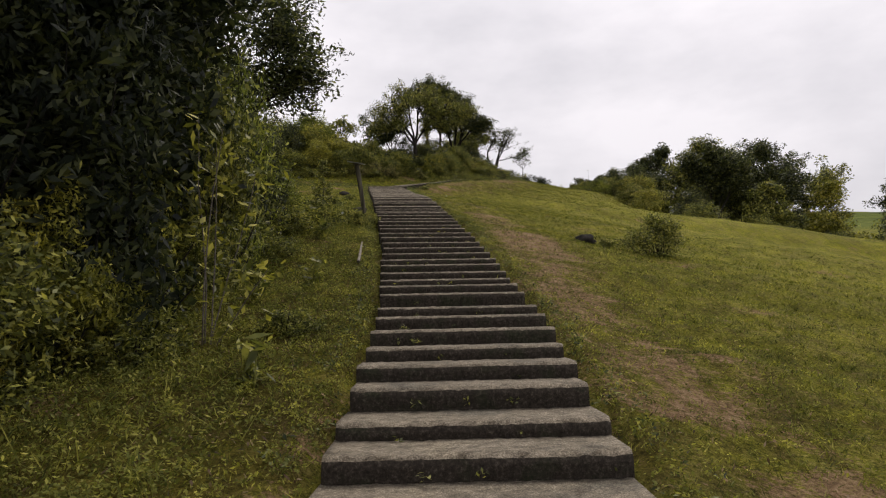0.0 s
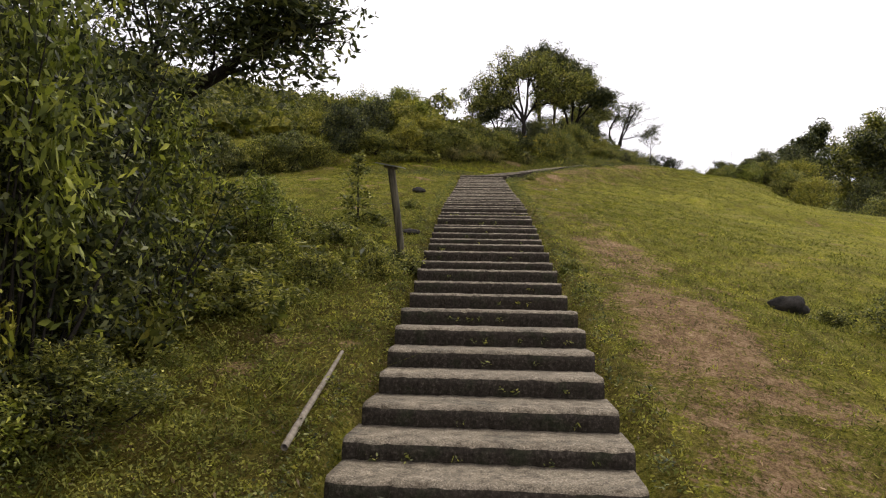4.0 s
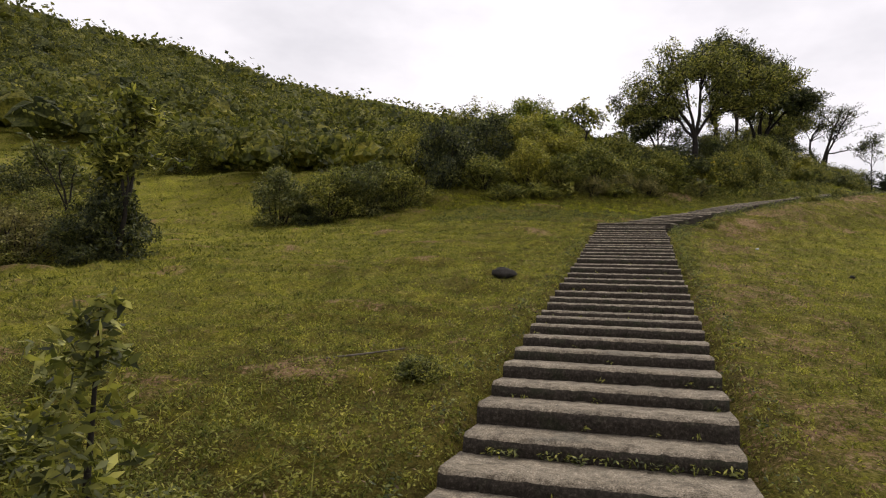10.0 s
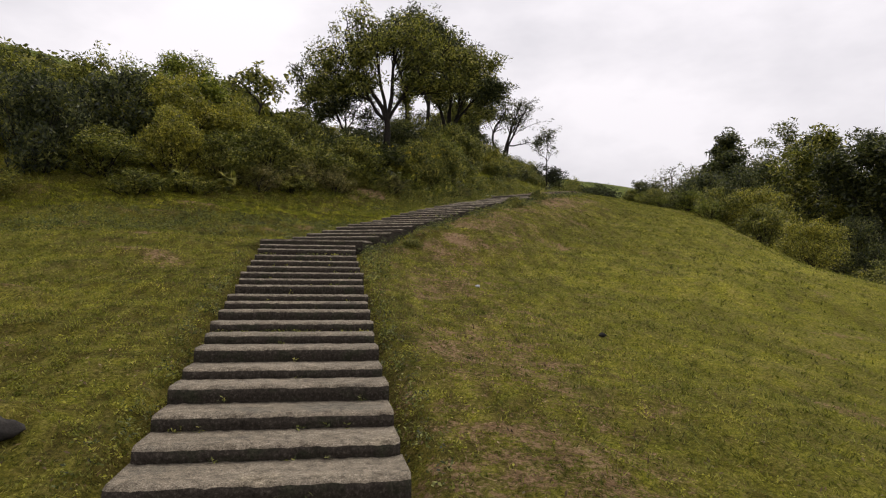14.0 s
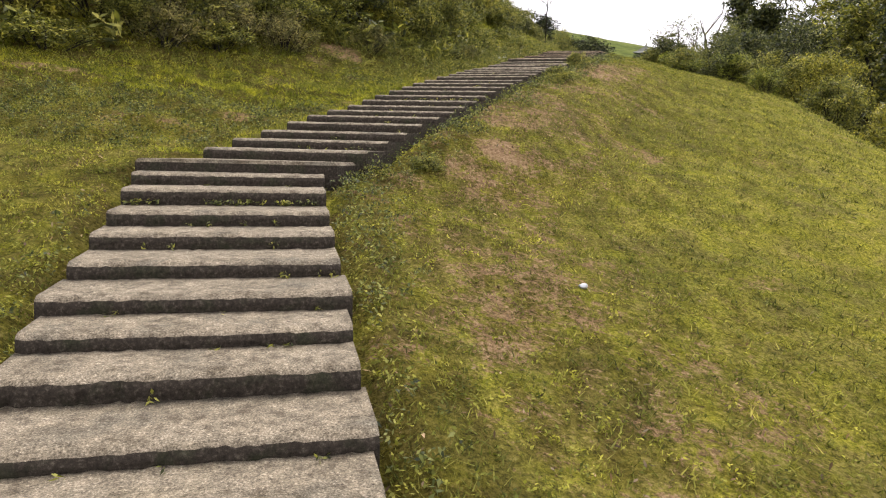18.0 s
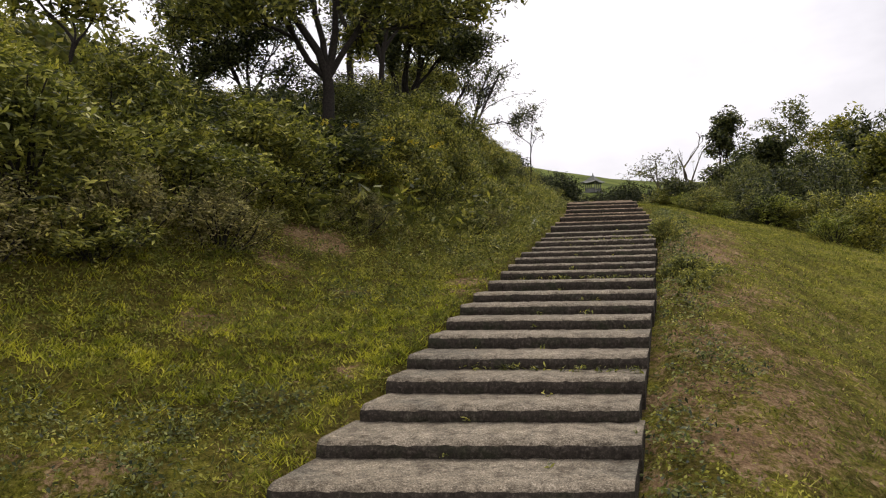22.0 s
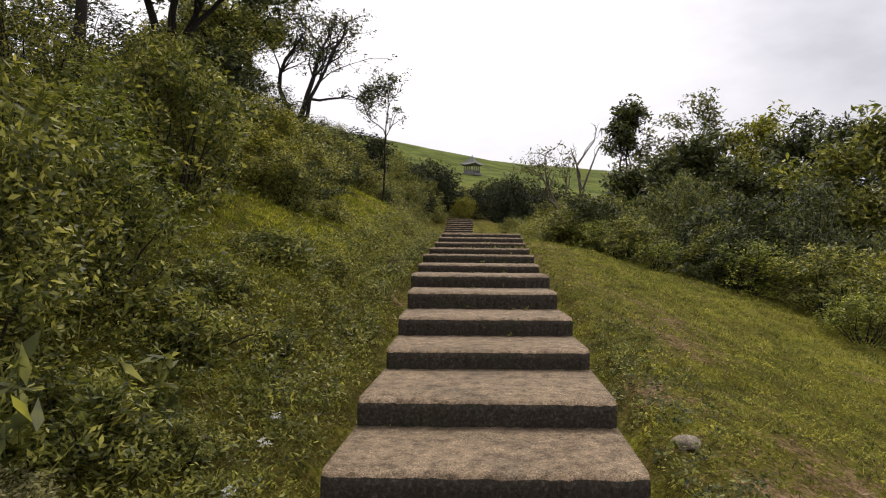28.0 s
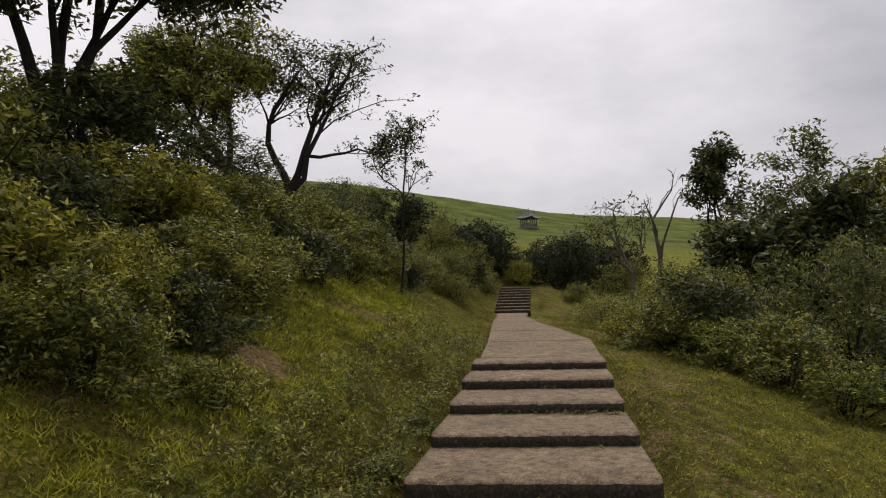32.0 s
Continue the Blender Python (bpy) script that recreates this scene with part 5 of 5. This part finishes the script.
def blades(rs, roots, height, width, per=3):
    """Thin bent blades, a few from each root."""
    base = np.repeat(roots, per, axis=0)
    n = len(base)
    base = base + rs.normal(size=(n, 3)) * (0.025, 0.025, 0)
    a = rs.uniform(0, 6.28, n)
    side = np.stack([np.cos(a), np.sin(a), 0 * a], 1)
    h = (np.repeat(height, per) * rs.uniform(0.5, 1.3, n))[:, None]
    w = (np.repeat(width, per))[:, None]
    bend = rs.normal(size=(n, 3)) * h * (0.85, 0.85, 0)
    v = np.stack([base - side * w, base + side * w, base + bend + (0, 0, 1) * h], 1)
    return v.reshape(-1, 3), np.arange(3 * n).reshape(-1, 3)


rs, roots = sow(5, 1600000, -12, 28, -12.5, 62, lawn)
far = np.maximum(*beside(roots[:, 0], roots[:, 1]))
v, f = blades(rs, roots, 0.032 + 0.004 * np.clip(far, 0, 6), 0.0036 + 0.0011 * np.clip(far, 0, 7))
rs, roots = sow(25, 90000, -48, -7, 3, 44, lambda x, y: (1 - hill_wood(x, y)) * np.clip(0.4 + 0.9 * wave(x, y * 1.5, 1.6, 35), 0, 1))
v, f = joined([(v, f), blades(rs, roots, np.full(len(roots), 0.08), np.full(len(roots), 0.016), 3)])
tagged(new("grass", mesh_of("grass", v, f, GRASS)), "short uneven meadow grass, green and straw-coloured", "grass", kind="stuff")


def cover_of(x, y):
    r, l = beside(x, y)
    d = np.maximum(r, l)
    return (d > 0.02) * (1 - 0.8 * smooth(0.25, 0.7, wear_at(x, y))) * np.exp(-np.maximum(d - 0.8, 0) / np.where(l > 0, 5.0, 2.8)) * np.clip(0.45 + 0.7 * wave(x, y, 0.7, 91) + 0.8 * wave(x, y, 0.22, 93), 0.03, 1) * (1 - smooth(38, 42, y))


rs, roots = sow(26, 560000, -9, 15, -11, 40, cover_of)
v, f = clumped(rs, roots + (0, 0, 1) * (0.012 + 0.03 * rs.uniform(0, 1, len(roots)) ** 2)[:, None], 4, 0.038, 0.0185, 0.75, 1.35)
tagged(new("ground_cover", mesh_of("ground_cover", v, f, CLOVER)), "low creeping ground cover of tiny leaves in the turf", "ground cover", kind="stuff")

rs, roots = sow(6, 100000, -10, 16, -12.5, 48, weeds)
v, f = clumped(rs, roots + (0, 0, 0.035), 13, 0.09, 0.0172, 0.6, 1.4)
tagged(new("weeds", mesh_of("weeds", v, f, HERB)), "low leafy weeds covering the rough bank", "weeds", kind="stuff")


def brush(x, y):
    r, l = beside(x, y)
    low = smooth(0.3, 1.0, l) * (1 - smooth(6, 9, y)) * np.exp(-np.maximum(l - 3.5, 0) / 1.5)
    high = smooth(0.15, 0.7, l) * smooth(25.5, 28, y) * np.exp(-np.maximum(l - 5, 0) / 3) * (1 - 0.97 * mound(y, l))
    mid = smooth(1.8, 2.6, l) * smooth(21, 24, y) * (1 - smooth(26, 28, y)) * np.exp(-np.maximum(l - 5, 0) / 2)
    return (1 - smooth(0.55, 0.8, wear_at(x, y))) * np.clip(low * 1.2 + high * 1.5 + mid * 0.3, 0, 1) * np.clip(0.55 + 0.8 * wave(x, y, 1.3, 61), 0.05, 1)


rs, roots = sow(8, 60000, -8, 14, -11, 50, brush)
tall = np.abs(rs.normal(0, 0.12, len(roots))) * (1 + 0.9 * smooth(25, 27, roots[:, 1]) * (1 - smooth(33, 36, roots[:, 1]))) + 0.06
stems = np.repeat(roots, 3, axis=0) + rs.normal(size=(3 * len(roots), 3)) * (0.07, 0.07, 0)
stems[:, 2] += np.repeat(tall, 3) * rs.uniform(0.35, 1.2, 3 * len(roots))
v, f = clumped(rs, stems, 10, 0.07, 0.0175, 0.6)
tagged(new("undergrowth", mesh_of("undergrowth", v, f, HERB)), "knee-high tangle of herbs and shoots on the bank", "undergrowth", kind="stuff")
v, f = blades(rs, roots, tall * 0.8 + 0.04, np.full(len(roots), 0.005), 3)
tagged(new("tall_grass", mesh_of("tall_grass", v, f, GRASS)), "tufts of taller straw-green grass among the herbs", "grass", kind="stuff")

def bank_face(x, y):
    r, l = beside(x, y)
    band = smooth(0.15, 0.5, l) * (1 - smooth(2.4, 3.4, l)) * smooth(26, 28.5, y) * (1 - smooth(32, 33.5, y))
    strip = smooth(0.06, 0.2, l) * (1 - smooth(0.75, 1.0, l - 0.7 * (1 - smooth(32, 35, y)))) * smooth(28, 30, y) * (1 - smooth(40, 46, y))
    return (1 - smooth(0.55, 0.8, wear_at(x, y))) * np.clip(band + strip, 0, 1) * np.clip(0.55 + 0.9 * wave(x, y, 0.9, 63), 0.05, 1)


rs, roots = sow(38, 80000, -1, 15, 25, 47, bank_face)
side = beside(roots[:, 0], roots[:, 1])[1]
tall = (0.08 + 0.34 * rs.uniform(0, 1, len(roots)) ** 1.6) * (0.55 + 0.45 * smooth(0.25, 1.2, side))
stems = np.repeat(roots, 3, axis=0) + rs.normal(size=(3 * len(roots), 3)) * (0.06, 0.06, 0)
stems[:, 2] += np.repeat(tall, 3) * rs.uniform(0.3, 1.15, 3 * len(roots))
v, f = clumped(rs, stems, 6, 0.055, 0.019, 0.6)
tagged(new("undergrowth", mesh_of("undergrowth", v, f, LEAF)), "tangle of darker broad-leaved herbs on the bank face", "undergrowth", kind="stuff")

rs, roots = sow(28, 330000, -5.5, 10.5, -12.5, 37, carpet)
side = beside(roots[:, 0], roots[:, 1])[1]
tall = (0.05 + 0.22 * rs.uniform(0, 1, len(roots)) ** 2 * smooth(0.15, 1.0, side)) * (0.6 + 0.4 * smooth(24, 27, roots[:, 1]))
stems = np.repeat(roots, 2, axis=0) + rs.normal(size=(2 * len(roots), 3)) * (0.04, 0.04, 0)
stems[:, 2] += np.repeat(tall, 2) * rs.uniform(0.3, 1.1, 2 * len(roots))
v, f = clumped(rs, stems, 4, 0.05, 0.0175, 0.5, 1.4)
tagged(new("herb_carpet", mesh_of("herb_carpet", v, f, HERB)), "carpet of small leafy herbs beside the steps", "herbs", kind="stuff")

FRESH = foliage("fresh_grass", (0.12, 0.135, 0.013), (0.325, 0.335, 0.026), (0.47, 0.45, 0.052), 0.75, 0.1, 1.6)


def fresh(x, y):
    """Strips of brighter grass: across the meadow at the foot of the bank, and the mown shoulder by the landing."""
    r, l = beside(x, y)
    run = y - 0.10 * x + 0.25 * wave(x, y, 1.5, 85)
    strip = smooth(0.0, 0.1, l) * (1 - smooth(5.5, 7.5, l)) * (smooth(23.8, 24.2, run) * (1 - smooth(25.0, 25.5, run)) + 0.55 * smooth(25.2, 25.6, run) * (1 - smooth(26.2, 26.8, run)) + 0.5 * (1 - smooth(0.2, 0.5, l)) * smooth(20.5, 21.5, y) * (1 - smooth(24, 25, y)))
    return np.clip(strip + 0.8 * mound(y, l), 0, 1) * (1 - smooth(0.3, 0.7, wear_at(x, y))) * np.clip(0.6 + 0.8 * wave(x, y, 0.45, 86), 0.05, 1)


rs, roots = sow(46, 330000, -7, 13, 20, 48, fresh)
v, f = blades(rs, roots, np.full(len(roots), 0.048), np.full(len(roots), 0.0064), 6)
tagged(new("grass", mesh_of("grass", v, f, FRESH)), "bright fresh grass in strips between the weeds", "grass", kind="stuff")

WEED = foliage("weed_leaves", (0.022, 0.031, 0.011), (0.100, 0.120, 0.030), (0.30, 0.31, 0.085), 0.6, 0.25, 2.2)


def fringe(x, y):
    """Leafy weeds crowding the edge of the second flight, and a dark patch of them on the meadow at its foot."""
    r, l = beside(x, y)
    edge = smooth(0.0, 0.06, r) * (1 - smooth(0.28, 0.7, r + 0.25 * wave(x, y, 0.8, 95))) * smooth(17, 20.5, y) * (1 - smooth(30, 33, y))
    hem = smooth(0.02, 0.08, np.maximum(r, l)) * (1 - smooth(0.12, 0.35, np.maximum(r, l))) * (1 - smooth(17, 21, y)) * 0.5
    run = y - 0.10 * x
    patch = smooth(0.25, 0.6, l) * (1 - smooth(4.2, 6.0, l)) * (smooth(21.4, 22.3, run + 0.4 * wave(x, y, 1.6, 96)) * (1 - smooth(23.7, 24.1, run + 0.3 * wave(x, y, 1.1, 97))) + 0.7 * smooth(25.0, 25.4, run) * (1 - smooth(25.6, 26.1, run + 0.3 * wave(x, y, 1.3, 98))) * smooth(0.0, 0.4, wave(x, y, 1.7, 99)))
    return np.clip(edge + hem + patch, 0, 1) * np.clip(0.6 + 0.8 * wave(x, y, 0.5, 94), 0.05, 1)


rs, roots = sow(45, 150000, -5, 11, -11, 33, fringe)
tall = 0.03 + 0.14 * rs.uniform(0, 1, len(roots)) ** 1.5
stems = np.repeat(roots, 2, axis=0) + rs.normal(size=(2 * len(roots), 3)) * (0.04, 0.04, 0)
stems[:, 2] += np.repeat(tall, 2) * rs.uniform(0.3, 1.1, 2 * len(roots))
v, f = clumped(rs, stems, 6, 0.05, 0.020, 0.6, 1.5)
tagged(new("weeds", mesh_of("weeds", v, f, WEED)), "dark leafy weeds crowding the edge of the steps", "weeds", kind="stuff")

STRAW = foliage("dead_leaves", (0.07, 0.045, 0.025), (0.17, 0.115, 0.06), (0.36, 0.27, 0.16), 0.8, 0.2)


def fallen(x, y):
    r, l = beside(x, y)
    return (np.maximum(r, l) > -0.02) * np.exp(-np.maximum(np.maximum(r, l) - 0.8, 0) / np.where(r > 0, 2.4, 1.2)) * np.where(l > 0, 1 + 1.5 * (1 - smooth(2, 8, y)), 0.9) * 0.5


rs, roots = sow(9, 120000, -5, 14, -12, 44, fallen)
v, f = leaves(rs, roots + (0, 0, 0.022), 0.019, 1.5)
tagged(new("leaf_litter", mesh_of("leaf_litter", v, f, STRAW)), "scattered dead leaves and straw on the ground", "leaf litter", kind="stuff")

# moss, seedlings and crumbs where the treads meet the risers
spots = []
rs = np.random.RandomState(14)
for y0 in FIRST_Y[14:]:
    n = rs.poisson(3) + (34 if y0 in (19.65, 7.24, 15.38) else 0)
    x = rs.uniform(-0.72, 0.72, n) + float(np.interp(y0, CENTRE_Y, CENTRE_X))
    spots += [(a, y0 - 0.015 - abs(rs.normal(0, 0.02)), float(np.interp(y0, PROFILE_Y, PROFILE_Z)) - 0.085) for a in x]
for k in range(1, len(FLIGHT_S)):
    n = rs.poisson(3) + (40 if k in (8, 14, 20, 32) else 0)
    for u in rs.uniform(-0.72, 0.72, n):
        p = centre(FLIGHT_S[k] - 0.02 - abs(rs.normal(0, 0.02)))
        spots.append((p.x + u * ALONG[1], p.y - u * ALONG[0], FLIGHT_Z[k - 1] + 0.02))
v, f = clumped(rs, np.array(spots), 8, 0.035, 0.016, 0.6)
tagged(new("seedlings", mesh_of("seedlings", v, f, LEAF)), "tiny weeds sprouting along the foot of the risers", "weeds", kind="stuff")

# yellow flower heads on the bank
PETAL = foliage("yellow_petals", (0.45, 0.33, 0.02), (0.62, 0.48, 0.03), (0.75, 0.62, 0.08), 0.6, 0.2)
WHITE = foliage("white_petals", (0.55, 0.55, 0.5), (0.7, 0.7, 0.65), (0.8, 0.8, 0.75), 0.6, 0.2)


def flower(name, mat, height, seed, label):
    rs = np.random.RandomState(seed)
    ob = tagged(new(name), label, "flower")
    child("stem", mesh_of("stem", *tube([(0, 0, -0.1), (0.02, 0, height * 0.5), (0, 0.02, height)], [0.005, 0.004, 0.003], 5), LEAF_DARK, True), ob)
    child("bloom", mesh_of("bloom", *clumped(rs, rs.normal(size=(7, 3)) * (0.045, 0.045, 0.015) + (0, 0, height), 6, 0.03, 0.02, 0.8), mat), ob)
    return ob


bloom = flower("wildflower", PETAL, 1.15, 3, "tall wildflower with a yellow flower head on the bank")
rf = random.Random(3)
for x, y in ((3.05, 28.6), (3.45, 28.9), (2.55, 28.7), (3.9, 29.3), (4.2, 30.0), (2.1, 28.2), (4.5, 31.0), (3.2, 29.6)):
    tagged(copy_thing(bloom, pose(x, y, float(land(x, y)), 0, 0, rf.uniform(0, 360))), group="yellow wildflowers")
bloom_white = flower("wildflower", WHITE, 1.5, 4, "pale flower head above the valley bushes")
copy_thing(bloom_white, pose(16.6, 40.2, float(land(16.6, 40.2)) + 0.6))
low_white = flower("wildflower", WHITE, 0.25, 5, "small white flowers beside the steps")
for x, y in ((6.0, 30.4), (5.75, 29.95), (6.15, 30.7)):
    copy_thing(low_white, pose(x, y, float(land(x, y)), 0, 0, rf.uniform(0, 360)) @ Matrix.Scale(0.5, 4))
for model in (bloom, bloom_white, low_white):
    for ob in (*model.children_recursive, model):
        bpy.data.objects.remove(ob)


# ---- far woods ----
HILL = foliage("hill_leaves", (0.044, 0.053, 0.012), (0.105, 0.115, 0.020), (0.18, 0.175, 0.032), 0.7, 0.15, 0.55, (0.34, 0.42, 0.45), (1.75, 1.6, 1.15))


def crowns(rs, roots, high, wide, per, leaf):
    """Rounded tree crowns, lumpy and uneven, one at each root."""
    n = len(roots)
    d = rs.normal(size=(n, per, 3))
    d[:, :, 2] = np.abs(d[:, :, 2]) - 0.35
    d /= np.linalg.norm(d, axis=2)[:, :, None]
    ph = rs.uniform(0, 6.28, (n, 1))
    lump = 1 + 0.27 * np.sin(d[:, :, 0] * 4 + ph) * np.sin(d[:, :, 1] * 4 + 2 * ph) + 0.12 * np.sin(d[:, :, 2] * 7 + 3 * ph)
    r = (rs.uniform(0.7, 1, (n, per)) * lump)[:, :, None] * np.stack([wide, wide, high * 0.45], 1)[:, None]
    p = roots[:, None] + (d * r) + (high * 0.55)[:, None, None] * np.array((0, 0, 1))
    la, lo = np.meshgrid(np.linspace(-0.5, 1.45, 5), np.arange(8) * 0.7854, indexing="ij")
    ball = np.stack([np.cos(la) * np.cos(lo), np.cos(la) * np.sin(lo), np.sin(la)], -1).reshape(-1, 3)
    heart = roots[:, None] + ball[None] * (0.6 * np.stack([wide, wide, high * 0.45], 1))[:, None] * rs.uniform(0.6, 1.2, (n, 40, 1)) + (high * 0.55)[:, None, None] * np.array((0, 0, 1))
    g = np.arange(4)[:, None] * 8 + np.arange(8)[None]
    h = np.arange(4)[:, None] * 8 + (np.arange(8)[None] + 1) % 8
    cell = np.stack([g, h, h + 8, g + 8], -1).reshape(-1, 4)
    core = (heart.reshape(-1, 3), (np.arange(n)[:, None, None] * 40 + cell[None]).reshape(-1, 4))
    nor = (d + rs.normal(size=d.shape) * 0.45).reshape(-1, 3)
    side = np.cross(nor, rs.normal(size=nor.shape))
    side /= np.linalg.norm(side, axis=1)[:, None] + 1e-9
    along = np.cross(nor, side)
    along /= np.linalg.norm(along, axis=1)[:, None] + 1e-9
    k = (leaf * rs.uniform(0.5, 1.2, len(nor)))[:, None]
    c = p.reshape(-1, 3)
    v = np.stack([c - along * k, c + side * k * 0.7 - nor * k * 0.15, c + along * k, c - side * k * 0.7 - nor * k * 0.15], 1)
    return joined([core, (v.reshape(-1, 3), np.arange(4 * len(c)).reshape(-1, 4))])


rs, roots = sow(7, 3400, -75, 6, 18, 95, hill_wood)
high = rs.uniform(1.6, 4.2, len(roots)) * (1 - 0.36 * smooth(-18, -7, roots[:, 0]) - 0.2 * smooth(-5, -1, roots[:, 0])) * (1 + 0.25 * smooth(25, 45, -roots[:, 0]))
near_wood = crowns(rs, roots - (0, 0, 0.2) * high[:, None], high, high * rs.uniform(0.42, 0.6, len(roots)), 140, 0.15)
rs, roots = sow(17, 2700, -210, 0, 8, 220, lambda x, y: hill_wood(x, y) * np.where((x > -75) & (y < 95), 0, 1))
high = rs.uniform(3.5, 7.5, len(roots))
far_wood = crowns(rs, roots - (0, 0, 0.35) * high[:, None], high, high * rs.uniform(0.42, 0.6, len(roots)), 54, 0.5)
tagged(new("hill_wood", mesh_of("hill_wood", *joined([near_wood, far_wood]), HILL)), "green wood of rounded crowns covering the hillside", "wood", kind="stuff")

# ---- pavilion on the far hill ----
PAINT, nt, b = material("grey_stone", 0.8, 0.3)
nt.links.new(ramped(nt, noisy(nt, 2, 4), [(0.3, (0.10, 0.10, 0.095)), (0.7, (0.19, 0.185, 0.17))]), b.inputs["Base Color"])
ROOF, nt, b = material("grey_roof_tiles", 0.7, 0.3)
nt.links.new(ramped(nt, noisy(nt, 5, 4), [(0.3, (0.055, 0.06, 0.05)), (0.7, (0.12, 0.125, 0.105))]), b.inputs["Base Color"])
hut = put("pavilion", 88.4, 175.8, "small grey pavilion with an upswept hipped roof on the hill", "pavilion", sink=0.1, turn=0.5)
bm = bmesh.new()
bmesh.ops.create_cube(bm, size=1, matrix=pose(0, 0, 0.2) @ Matrix.Diagonal((3.6, 3.6, 0.5, 1)))
part("plinth", bm, PAINT, hut)
for sx in (-1.35, -0.45, 0.45, 1.35):
    for sy in (-1.35, 1.35):
        v, f = tube([(sx, sy, 0.4), (sx, sy, 2.7)], [0.15, 0.13], 8)
        child("column", mesh_of("column", v, f, PAINT, True), hut)
for sx in (-1.35, 1.35):
    bm = bmesh.new()
    bmesh.ops.create_cube(bm, size=1, matrix=pose(sx, 0, 0.75) @ Matrix.Diagonal((0.16, 2.5, 1.0, 1)))
    part("parapet", bm, PAINT, hut)
bm = bmesh.new()
rings = []
for r, h, lift in ((2.75, 2.45, 0.34), (1.8, 2.95, 0.12), (0.9, 3.75, 0.03), (0.15, 4.5, 0.0)):
    ring = []
    for k in range(16):
        a = k * 6.2832 / 16
        c = max(abs(math.cos(a)), abs(math.sin(a)))
        ring.append(bm.verts.new((r * math.cos(a) / c * 0.86, r * math.sin(a) / c * 0.86, h + lift * (1 / c - 1) / 0.414)))
    rings.append(ring)
for p, q in zip(rings, rings[1:]):
    for k in range(16):
        bm.faces.new((p[k], p[(k + 1) % 16], q[(k + 1) % 16], q[k]))
bm.faces.new(rings[0][::-1])
bm.faces.new(rings[-1])
roof = part("roof", bm, ROOF, hut, "grey upswept tiled roof")
bm = bmesh.new()
bmesh.ops.create_cone(bm, cap_ends=True, segments=10, radius1=0.2, radius2=0.05, depth=0.6, matrix=pose(0, 0, 4.7))
part("finial", bm, ROOF, roof)
